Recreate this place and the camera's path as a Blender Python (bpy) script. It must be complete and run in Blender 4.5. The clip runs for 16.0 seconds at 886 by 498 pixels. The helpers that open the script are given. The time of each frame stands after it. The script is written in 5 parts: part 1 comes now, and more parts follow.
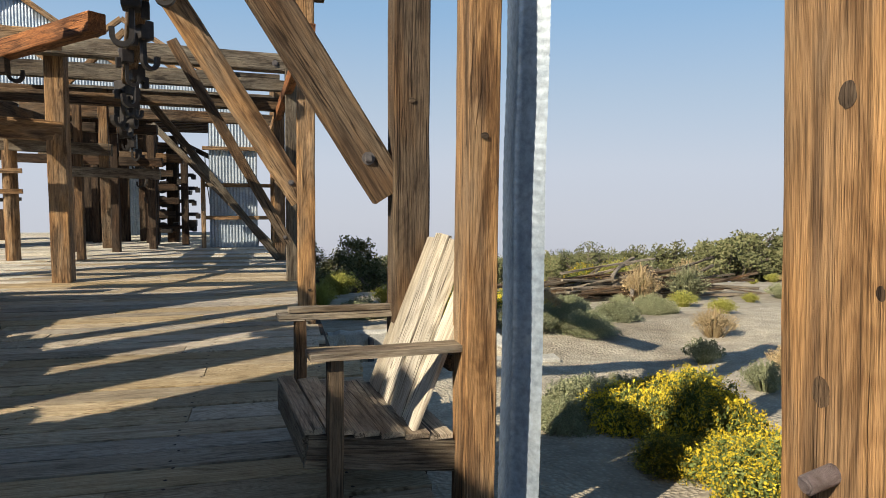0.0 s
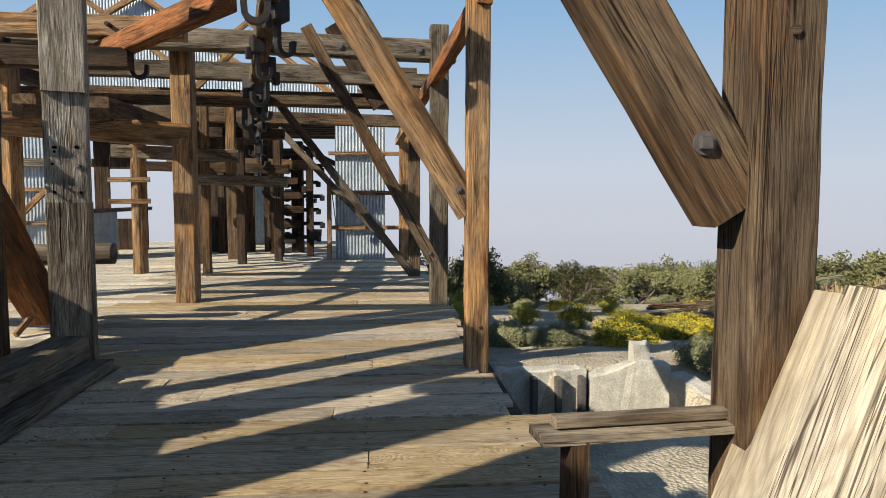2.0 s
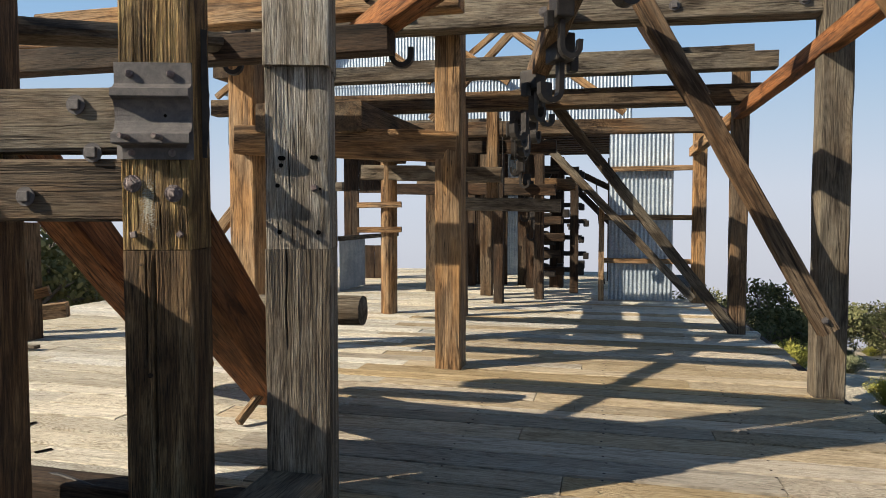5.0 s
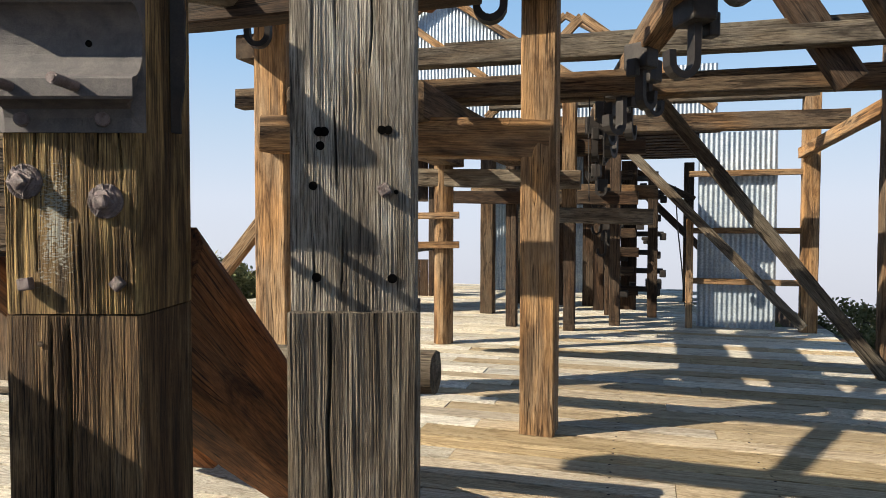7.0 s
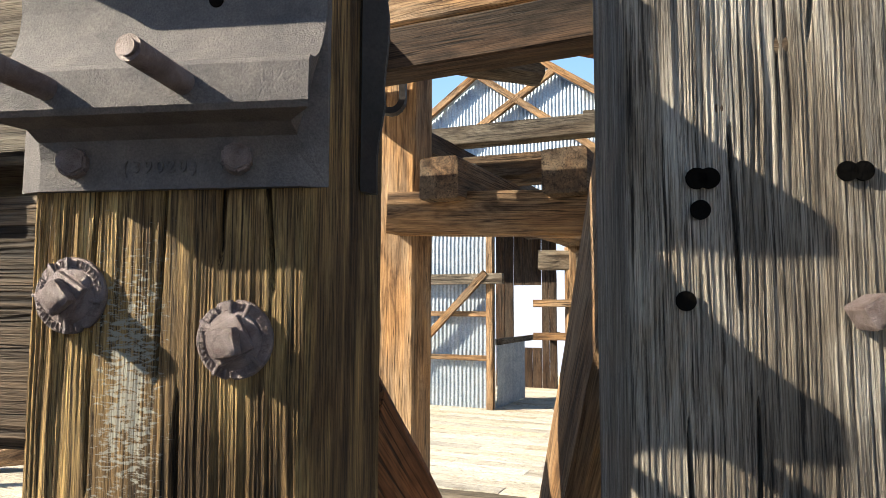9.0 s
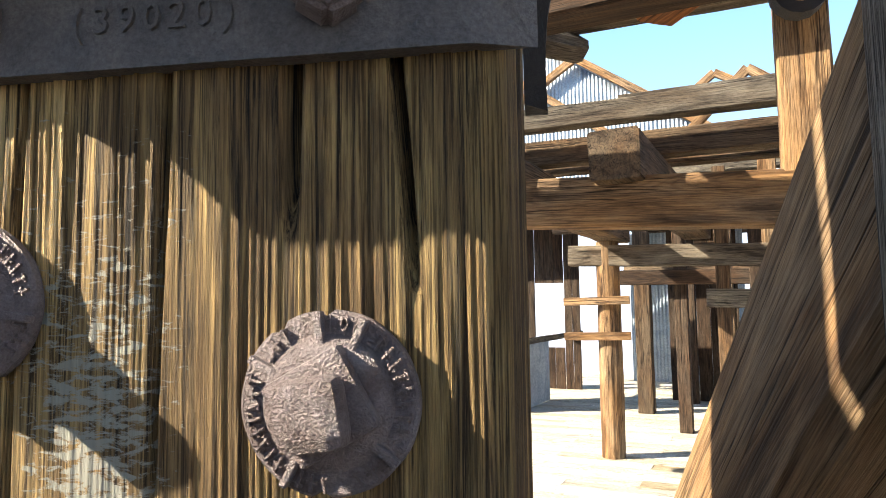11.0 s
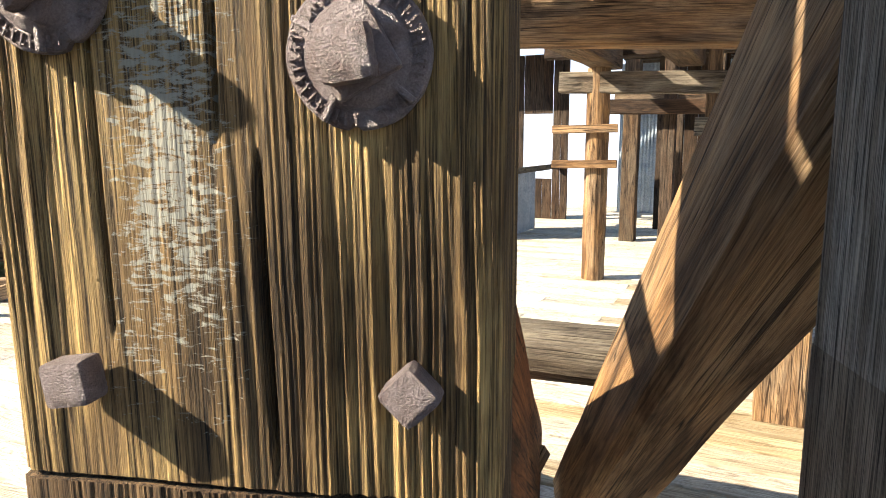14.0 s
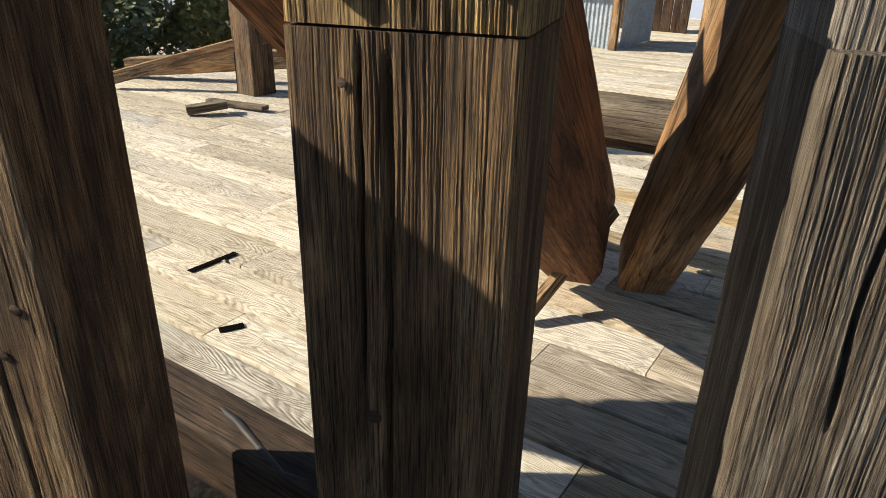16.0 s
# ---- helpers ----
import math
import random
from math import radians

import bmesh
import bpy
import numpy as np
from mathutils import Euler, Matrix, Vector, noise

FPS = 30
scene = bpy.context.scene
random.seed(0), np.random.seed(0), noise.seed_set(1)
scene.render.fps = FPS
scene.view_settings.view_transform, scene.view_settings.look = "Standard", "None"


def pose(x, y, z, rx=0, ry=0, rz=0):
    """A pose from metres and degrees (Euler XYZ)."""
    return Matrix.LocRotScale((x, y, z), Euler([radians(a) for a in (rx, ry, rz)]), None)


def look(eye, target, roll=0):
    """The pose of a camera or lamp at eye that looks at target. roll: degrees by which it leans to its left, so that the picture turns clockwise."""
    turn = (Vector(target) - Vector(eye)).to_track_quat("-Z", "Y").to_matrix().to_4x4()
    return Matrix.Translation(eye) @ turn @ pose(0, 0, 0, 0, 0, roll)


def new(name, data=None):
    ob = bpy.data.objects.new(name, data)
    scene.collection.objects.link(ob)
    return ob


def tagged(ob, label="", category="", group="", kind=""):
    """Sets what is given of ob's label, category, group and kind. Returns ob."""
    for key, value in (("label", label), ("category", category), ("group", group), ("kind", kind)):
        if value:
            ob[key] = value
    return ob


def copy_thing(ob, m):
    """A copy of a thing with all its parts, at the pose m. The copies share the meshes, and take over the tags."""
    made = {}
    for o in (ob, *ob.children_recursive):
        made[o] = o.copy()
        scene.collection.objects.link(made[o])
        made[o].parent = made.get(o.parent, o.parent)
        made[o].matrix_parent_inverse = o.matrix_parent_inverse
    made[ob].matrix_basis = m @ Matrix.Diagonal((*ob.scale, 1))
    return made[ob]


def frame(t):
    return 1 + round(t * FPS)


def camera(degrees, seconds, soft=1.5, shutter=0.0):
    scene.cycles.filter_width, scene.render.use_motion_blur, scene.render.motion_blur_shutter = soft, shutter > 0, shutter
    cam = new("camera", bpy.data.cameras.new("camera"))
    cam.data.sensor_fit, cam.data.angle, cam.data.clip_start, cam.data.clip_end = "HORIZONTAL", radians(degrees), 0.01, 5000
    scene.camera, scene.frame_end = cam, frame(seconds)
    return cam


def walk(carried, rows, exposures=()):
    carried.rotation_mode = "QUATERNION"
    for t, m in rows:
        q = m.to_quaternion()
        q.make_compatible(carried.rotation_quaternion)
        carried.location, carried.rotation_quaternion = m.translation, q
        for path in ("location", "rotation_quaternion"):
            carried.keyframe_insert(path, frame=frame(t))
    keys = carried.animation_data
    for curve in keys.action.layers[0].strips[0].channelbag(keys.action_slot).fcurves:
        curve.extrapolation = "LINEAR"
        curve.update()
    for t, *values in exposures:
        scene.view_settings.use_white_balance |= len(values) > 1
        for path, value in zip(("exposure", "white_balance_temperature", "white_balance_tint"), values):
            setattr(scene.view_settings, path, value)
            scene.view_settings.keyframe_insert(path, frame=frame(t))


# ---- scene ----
cam = camera(67.5, 16.0, 0.8)
PATH = [
    (0, (1.52, -0.233, 1.428), (2.02, 1.697, 1.259), 0.6),
    (0.5, (1.353, 0.172, 1.466), (1.568, 2.154, 1.309), 0.5),
    (1, (1.262, 0.616, 1.446), (1.449, 2.601, 1.292), 0.3),
    (1.5, (1.171, 1.103, 1.45), (1.357, 3.089, 1.295), 0.1),
    (2, (1.073, 1.612, 1.45), (1.26, 3.597, 1.296), 0.2),
    (2.5, (0.974, 2.129, 1.474), (0.936, 4.122, 1.315), 0.2),
    (3, (0.792, 2.598, 1.475), (0.713, 4.591, 1.323), 0.2),
    (3.5, (0.576, 3.011, 1.526), (0.488, 5.003, 1.374), -0.1),
    (4, (0.393, 3.424, 1.557), (0.308, 5.416, 1.405), 0.0),
    (4.5, (0.189, 3.878, 1.548), (-0.193, 5.838, 1.429), -0.1),
    (7, (-0.8, 5.842, 1.613), (-1.382, 7.755, 1.546), 0.1),
    (7.5, (-1.047, 6.093, 1.614), (-1.637, 8.004, 1.564), 0.2),
    (8, (-1.258, 6.314, 1.634), (-2.061, 8.141, 1.763), -0.3),
    (8.5, (-1.429, 6.507, 1.654), (-2.261, 8.317, 1.832), 0.1),
    (9, (-1.533, 6.571, 1.707), (-2.368, 8.38, 1.883), 0.2),
    (11.5, (-1.88, 6.908, 1.715), (-2.749, 8.703, 1.885), -0.9),
    (12, (-1.887, 6.917, 1.7), (-2.762, 8.714, 1.779), -0.7),
    (12.5, (-1.892, 6.923, 1.687), (-2.764, 8.722, 1.716), -0.8),
    (13, (-1.88, 6.91, 1.668), (-2.751, 8.71, 1.687), -0.6),
    (13.5, (-1.863, 6.879, 1.647), (-2.728, 8.681, 1.615), -0.3),
    (14, (-1.824, 6.789, 1.624), (-2.651, 8.583, 1.305), -0.2),
    (14.5, (-1.772, 6.685, 1.582), (-2.596, 8.452, 1.136), 0.3),
    (15.5, (-1.64, 6.449, 1.544), (-2.397, 8.127, 0.762), 0.9),
    (16, (-1.577, 6.414, 1.499), (-2.583, 7.928, 0.664), 1.5),
]
EXPOSURES = [(0, 0.5), (4.5, 0.55), (7, 0.8), (8, 0.95), (9, 1.35), (11.5, 1.9), (13.5, 1.95), (14, 1.8), (14.5, 1.95), (15, 1.5), (15.5, 0.98), (16, 0.88)]
walk(cam, [(t, look(eye, target, roll)) for t, eye, target, roll in PATH], EXPOSURES)

# ---- world, sun ----
SUN_DIR = Vector((-0.839 * 0.839, -0.545 * 0.839, 0.545))
world = bpy.data.worlds.new("world")
scene.world = world
world.use_nodes = True
wn, wl = world.node_tree.nodes, world.node_tree.links
sky = wn.new("ShaderNodeTexSky")
sky.sky_type = "NISHITA"
sky.sun_disc = False
sky.sun_elevation = math.asin(0.545)
sky.sun_rotation = math.atan2(SUN_DIR.x, SUN_DIR.y)
sky.altitude = 1500
sky.air_density, sky.dust_density, sky.ozone_density = 0.9, 2.4, 0.6
wn["Background"].inputs["Strength"].default_value = 0.048
wl.new(sky.outputs["Color"], wn["Background"].inputs["Color"])
sun = new("sun", bpy.data.lights.new("sun", "SUN"))
sun.data.energy, sun.data.angle, sun.data.color = 5.0, radians(0.55), (1.0, 0.9, 0.72)
sun.matrix_world = look(SUN_DIR * 60, (0, 0, 0))


# ---- materials ----
def nodes_of(name, rough=0.8, metal=0.0):
    mat = bpy.data.materials.new(name)
    mat.use_nodes = True
    nt = mat.node_tree
    b = nt.nodes["Principled BSDF"]
    b.inputs["Roughness"].default_value = rough
    b.inputs["Metallic"].default_value = metal
    return mat, nt, b


def ramp(nt, stops):
    r = nt.nodes.new("ShaderNodeValToRGB")
    el = r.color_ramp.elements
    while len(el) < len(stops):
        el.new(0.5)
    for e, (p, c) in zip(el, stops):
        e.position, e.color = p, (*c, 1) if len(c) == 3 else c
    return r


def tex_noise(nt, coord, scale, detail=5, rough=0.6, dist=0.0, stretch=(1, 1, 1), shift=None):
    m = nt.nodes.new("ShaderNodeMapping")
    m.inputs["Scale"].default_value = stretch
    nt.links.new(coord, m.inputs["Vector"])
    if shift is not None:
        nt.links.new(shift, m.inputs["Location"])
    n = nt.nodes.new("ShaderNodeTexNoise")
    n.inputs["Scale"].default_value, n.inputs["Detail"].default_value = scale, detail
    n.inputs["Roughness"].default_value, n.inputs["Distortion"].default_value = rough, dist
    nt.links.new(m.outputs["Vector"], n.inputs["Vector"])
    return n.outputs["Fac"]


def mixc(nt, fac, a, b, kind="MIX"):
    m = nt.nodes.new("ShaderNodeMix")
    m.data_type, m.blend_type = "RGBA", kind
    for sock, v in ((m.inputs[0], fac), (m.inputs[6], a), (m.inputs[7], b)):
        if hasattr(v, "is_output"):
            nt.links.new(v, sock)
        elif isinstance(v, (int, float)):
            sock.default_value = v
        else:
            sock.default_value = (*v, 1)
    return m.outputs[2]


def maths(nt, op, a, b=0.5):
    m = nt.nodes.new("ShaderNodeMath")
    m.operation = op
    for sock, v in zip(m.inputs, (a, b)):
        if hasattr(v, "is_output"):
            nt.links.new(v, sock)
        else:
            sock.default_value = v
    return m.outputs[0]


def wood(name, fresh, dark, grey, greyness=0.5, axis=0, fine=1.0, bump=0.5, islands=False, grain_mix=0.85, stains=0.9):
    """Weathered timber with its grain along one local axis."""
    mat, nt, b = nodes_of(name, 0.82)
    tc = nt.nodes.new("ShaderNodeTexCoord").outputs["Object"]
    if islands:
        rnd = nt.nodes.new("ShaderNodeNewGeometry").outputs["Random Per Island"]
    else:
        rnd = nt.nodes.new("ShaderNodeObjectInfo").outputs["Random"]
    cx = nt.nodes.new("ShaderNodeCombineXYZ")
    off = maths(nt, "MULTIPLY", rnd, 37.0)
    for i in range(3):
        nt.links.new(off, cx.inputs[i])
    sh = cx.outputs[0]

    def st(along, across):
        v = [across] * 3
        v[axis] = along
        return v
    streak = tex_noise(nt, tc, 1, 6, 0.65, 0.6, st(0.9, 30), sh)
    grain = tex_noise(nt, tc, 1, 4, 0.6, 0.3, st(2.8, 125 * fine), sh)
    hair = tex_noise(nt, tc, 1, 3, 0.7, 0.2, st(8, 430 * fine), sh)
    patch = tex_noise(nt, tc, 1, 4, 0.55, 0.4, st(1.1, 3.5), sh)
    blot = tex_noise(nt, tc, 1, 5, 0.7, 0.5, st(3.0, 9.0), sh)
    c1 = ramp(nt, [(0.27, dark), (0.52, fresh), (0.76, tuple(min(1, v * 1.3) for v in fresh))])
    nt.links.new(streak, c1.inputs[0])
    g = ramp(nt, [(0.5 - greyness * 0.35, (0, 0, 0)), (0.68 - greyness * 0.2, (1, 1, 1))])
    nt.links.new(patch, g.inputs[0])
    gcol = ramp(nt, [(0.3, tuple(v * 0.55 for v in grey)), (0.6, grey), (0.8, tuple(min(1, v * 1.35) for v in grey))])
    nt.links.new(blot, gcol.inputs[0])
    c = mixc(nt, maths(nt, "MULTIPLY", g.outputs[0], min(1.0, greyness + 0.25)), c1.outputs[0], gcol.outputs[0])
    gr = ramp(nt, [(0.36, (0.2, 0.17, 0.15)), (0.45, (0.95, 0.95, 0.95)), (0.6, (1.18, 1.15, 1.1)), (0.7, (0.55, 0.52, 0.48))])
    nt.links.new(grain, gr.inputs[0])
    c = mixc(nt, grain_mix, c, gr.outputs[0], "MULTIPLY")
    hr = ramp(nt, [(0.4, (0.3, 0.27, 0.24)), (0.5, (1.1, 1.1, 1.1))])
    nt.links.new(hair, hr.inputs[0])
    c = mixc(nt, grain_mix * 0.8, c, hr.outputs[0], "MULTIPLY")
    crack = tex_noise(nt, tc, 1, 2, 0.5, 0.8, st(0.55, 24), sh)
    ck = ramp(nt, [(0.478, (1, 1, 1)), (0.494, (0.12, 0.1, 0.09)), (0.506, (0.12, 0.1, 0.09)), (0.522, (1, 1, 1))])
    nt.links.new(crack, ck.inputs[0])
    ckmask = ramp(nt, [(0.42, (0, 0, 0)), (0.52, (1, 1, 1))])
    nt.links.new(tex_noise(nt, tc, 1, 2, 0.5, 0.0, st(0.9, 4), sh), ckmask.inputs[0])
    c = mixc(nt, maths(nt, "MULTIPLY", ckmask.outputs[0], 0.9), c, mixc(nt, 1.0, c, ck.outputs[0], "MULTIPLY"))
    stain = ramp(nt, [(0.36, (0.3, 0.26, 0.23)), (0.47, (0.85, 0.82, 0.8)), (0.58, (1.12, 1.1, 1.06)), (0.7, (1.4, 1.34, 1.22))])
    nt.links.new(tex_noise(nt, tc, 1, 5, 0.62, 0.7, st(1.3, 7.0), sh), stain.inputs[0])
    c = mixc(nt, stains, c, stain.outputs[0], "MULTIPLY")
    contour = tex_noise(nt, tc, 1, 1, 0.4, 0.0, st(0.7, 6.0), sh)
    ring = maths(nt, "SINE", maths(nt, "MULTIPLY", contour, 150.0))
    rr = ramp(nt, [(0.0, (0.62, 0.56, 0.5)), (0.45, (1.0, 1.0, 1.0)), (1.0, (1.12, 1.1, 1.06))])
    nt.links.new(maths(nt, "ADD", maths(nt, "MULTIPLY", ring, 0.5), 0.5), rr.inputs[0])
    c = mixc(nt, 0.45, c, rr.outputs[0], "MULTIPLY")
    val = nt.nodes.new("ShaderNodeHueSaturation")
    nt.links.new(maths(nt, "ADD", maths(nt, "MULTIPLY", rnd, 0.45), 0.8), val.inputs["Value"])
    nt.links.new(c, val.inputs["Color"])
    nt.links.new(val.outputs[0], b.inputs["Base Color"])
    h = maths(nt, "ADD", maths(nt, "MULTIPLY", grain, 0.6), maths(nt, "MULTIPLY", hair, 0.35))
    h = maths(nt, "ADD", h, maths(nt, "MULTIPLY", ck.outputs[0], maths(nt, "MULTIPLY", ckmask.outputs[0], 0.5)))
    bp = nt.nodes.new("ShaderNodeBump")
    bp.inputs["Strength"].default_value, bp.inputs["Distance"].default_value = bump, 0.012
    nt.links.new(h, bp.inputs["Height"])
    nt.links.new(bp.outputs[0], b.inputs["Normal"])
    b.inputs["Specular IOR Level"].default_value = 0.25
    return mat


def mottled(name, a, b_, scale=6, rough=0.8, metal=0.0, bump=0.3, dist=0.01, fine=60):
    mat, nt, b = nodes_of(name, rough, metal)
    tc = nt.nodes.new("ShaderNodeTexCoord").outputs["Object"]
    n1 = tex_noise(nt, tc, scale, 7, 0.65, 0.3)
    n2 = tex_noise(nt, tc, fine, 4, 0.6)
    r = ramp(nt, [(0.35, a), (0.65, b_)])
    nt.links.new(n1, r.inputs[0])
    r2 = ramp(nt, [(0.3, (0.6, 0.6, 0.6)), (0.7, (1.15, 1.15, 1.15))])
    nt.links.new(n2, r2.inputs[0])
    nt.links.new(mixc(nt, 0.8, r.outputs[0], r2.outputs[0], "MULTIPLY"), b.inputs["Base Color"])
    bp = nt.nodes.new("ShaderNodeBump")
    bp.inputs["Strength"].default_value, bp.inputs["Distance"].default_value = bump, dist
    nt.links.new(maths(nt, "ADD", n1, n2), bp.inputs["Height"])
    nt.links.new(bp.outputs[0], b.inputs["Normal"])
    return mat


W_GOLD = wood("wood_gold", (0.36, 0.205, 0.09), (0.11, 0.058, 0.028), (0.27, 0.215, 0.155), 0.38, bump=0.8, grain_mix=0.62)
W_BROWN = wood("wood_brown", (0.17, 0.1, 0.05), (0.05, 0.029, 0.016), (0.15, 0.122, 0.092), 0.5, bump=0.8, grain_mix=0.7)
W_GREY = wood("wood_grey", (0.145, 0.105, 0.068), (0.05, 0.035, 0.023), (0.2, 0.175, 0.14), 0.72, bump=0.8, grain_mix=0.7)
# Dark brown timber; on far-house members the tone also holds their shade.
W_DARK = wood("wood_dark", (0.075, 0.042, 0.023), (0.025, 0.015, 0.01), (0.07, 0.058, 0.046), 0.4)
W_RED = wood("wood_red", (0.27, 0.11, 0.04), (0.085, 0.036, 0.017), (0.15, 0.092, 0.055), 0.25, grain_mix=0.6)
W_PALE = wood("wood_pale_pole", (0.34, 0.27, 0.19), (0.15, 0.11, 0.075), (0.36, 0.32, 0.26), 0.6, grain_mix=0.5)
W_CHAIR = wood("wood_chair", (0.6, 0.52, 0.39), (0.44, 0.36, 0.25), (0.64, 0.59, 0.5), 0.65, grain_mix=0.3, stains=0.4)


def board_wood(name, tan, dark, pale):
    """Worn deck boards: looping growth-ring figure, fine streaks, trodden grime and a tint of their own."""
    mat, nt, b = nodes_of(name, 0.85)
    mp = nt.nodes.new("ShaderNodeMapping")
    mp.inputs["Scale"].default_value = (1.8, 0.26, 0.05)
    nt.links.new(nt.nodes.new("ShaderNodeTexCoord").outputs["Object"], mp.inputs["Vector"])
    tc = mp.outputs[0]
    rnd = nt.nodes.new("ShaderNodeObjectInfo").outputs["Random"]
    cx = nt.nodes.new("ShaderNodeCombineXYZ")
    off = maths(nt, "MULTIPLY", rnd, 53.0)
    for i in range(3):
        nt.links.new(off, cx.inputs[i])
    sh = cx.outputs[0]
    contour = tex_noise(nt, tc, 1, 1.5, 0.4, 0.0, (1.1, 7.5, 1), sh)
    ring = maths(nt, "ADD", maths(nt, "MULTIPLY", maths(nt, "SINE", maths(nt, "MULTIPLY", contour, 190.0)), 0.5), 0.5)
    streak = tex_noise(nt, tc, 1, 5, 0.65, 0.4, (1.6, 75, 1), sh)
    hair = tex_noise(nt, tc, 1, 3, 0.7, 0.2, (7, 330, 1), sh)
    grime = tex_noise(nt, tc, 1, 6, 0.65, 0.5, (2.2, 7, 1), sh)
    c = ramp(nt, [(0.3, dark), (0.5, tan), (0.72, pale)])
    nt.links.new(maths(nt, "ADD", maths(nt, "MULTIPLY", streak, 0.55), maths(nt, "MULTIPLY", grime, 0.45)), c.inputs[0])
    rr = ramp(nt, [(0.0, (0.5, 0.45, 0.4)), (0.4, (0.95, 0.94, 0.92)), (1.0, (1.1, 1.08, 1.05))])
    nt.links.new(ring, rr.inputs[0])
    col = mixc(nt, 0.55, c.outputs[0], rr.outputs[0], "MULTIPLY")
    hr = ramp(nt, [(0.38, (0.45, 0.42, 0.38)), (0.5, (1.08, 1.08, 1.08))])
    nt.links.new(hair, hr.inputs[0])
    col = mixc(nt, 0.6, col, hr.outputs[0], "MULTIPLY")
    gr = ramp(nt, [(0.34, (0.42, 0.39, 0.36)), (0.48, (1.0, 1.0, 1.0))])
    nt.links.new(tex_noise(nt, tc, 1, 7, 0.72, 0.8, (5, 11, 1), sh), gr.inputs[0])
    col = mixc(nt, 0.7, col, gr.outputs[0], "MULTIPLY")
    val = nt.nodes.new("ShaderNodeHueSaturation")
    nt.links.new(maths(nt, "ADD", maths(nt, "MULTIPLY", rnd, 0.5), 0.75), val.inputs["Value"])
    nt.links.new(maths(nt, "ADD", maths(nt, "MULTIPLY", maths(nt, "FRACT", maths(nt, "MULTIPLY", rnd, 7.3)), 0.7), 0.7), val.inputs["Saturation"])
    nt.links.new(col, val.inputs["Color"])
    nt.links.new(val.outputs[0], b.inputs["Base Color"])
    bp = nt.nodes.new("ShaderNodeBump")
    bp.inputs["Strength"].default_value, bp.inputs["Distance"].default_value = 0.8, 0.008
    nt.links.new(maths(nt, "ADD", maths(nt, "MULTIPLY", ring, 0.35), maths(nt, "ADD", streak, maths(nt, "MULTIPLY", hair, 0.5))), bp.inputs["Height"])
    nt.links.new(bp.outputs[0], b.inputs["Normal"])
    b.inputs["Specular IOR Level"].default_value = 0.25
    return mat


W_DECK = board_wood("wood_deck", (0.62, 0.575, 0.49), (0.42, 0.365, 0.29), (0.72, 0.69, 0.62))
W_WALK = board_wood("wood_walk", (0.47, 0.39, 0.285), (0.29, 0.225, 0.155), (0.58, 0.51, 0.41))


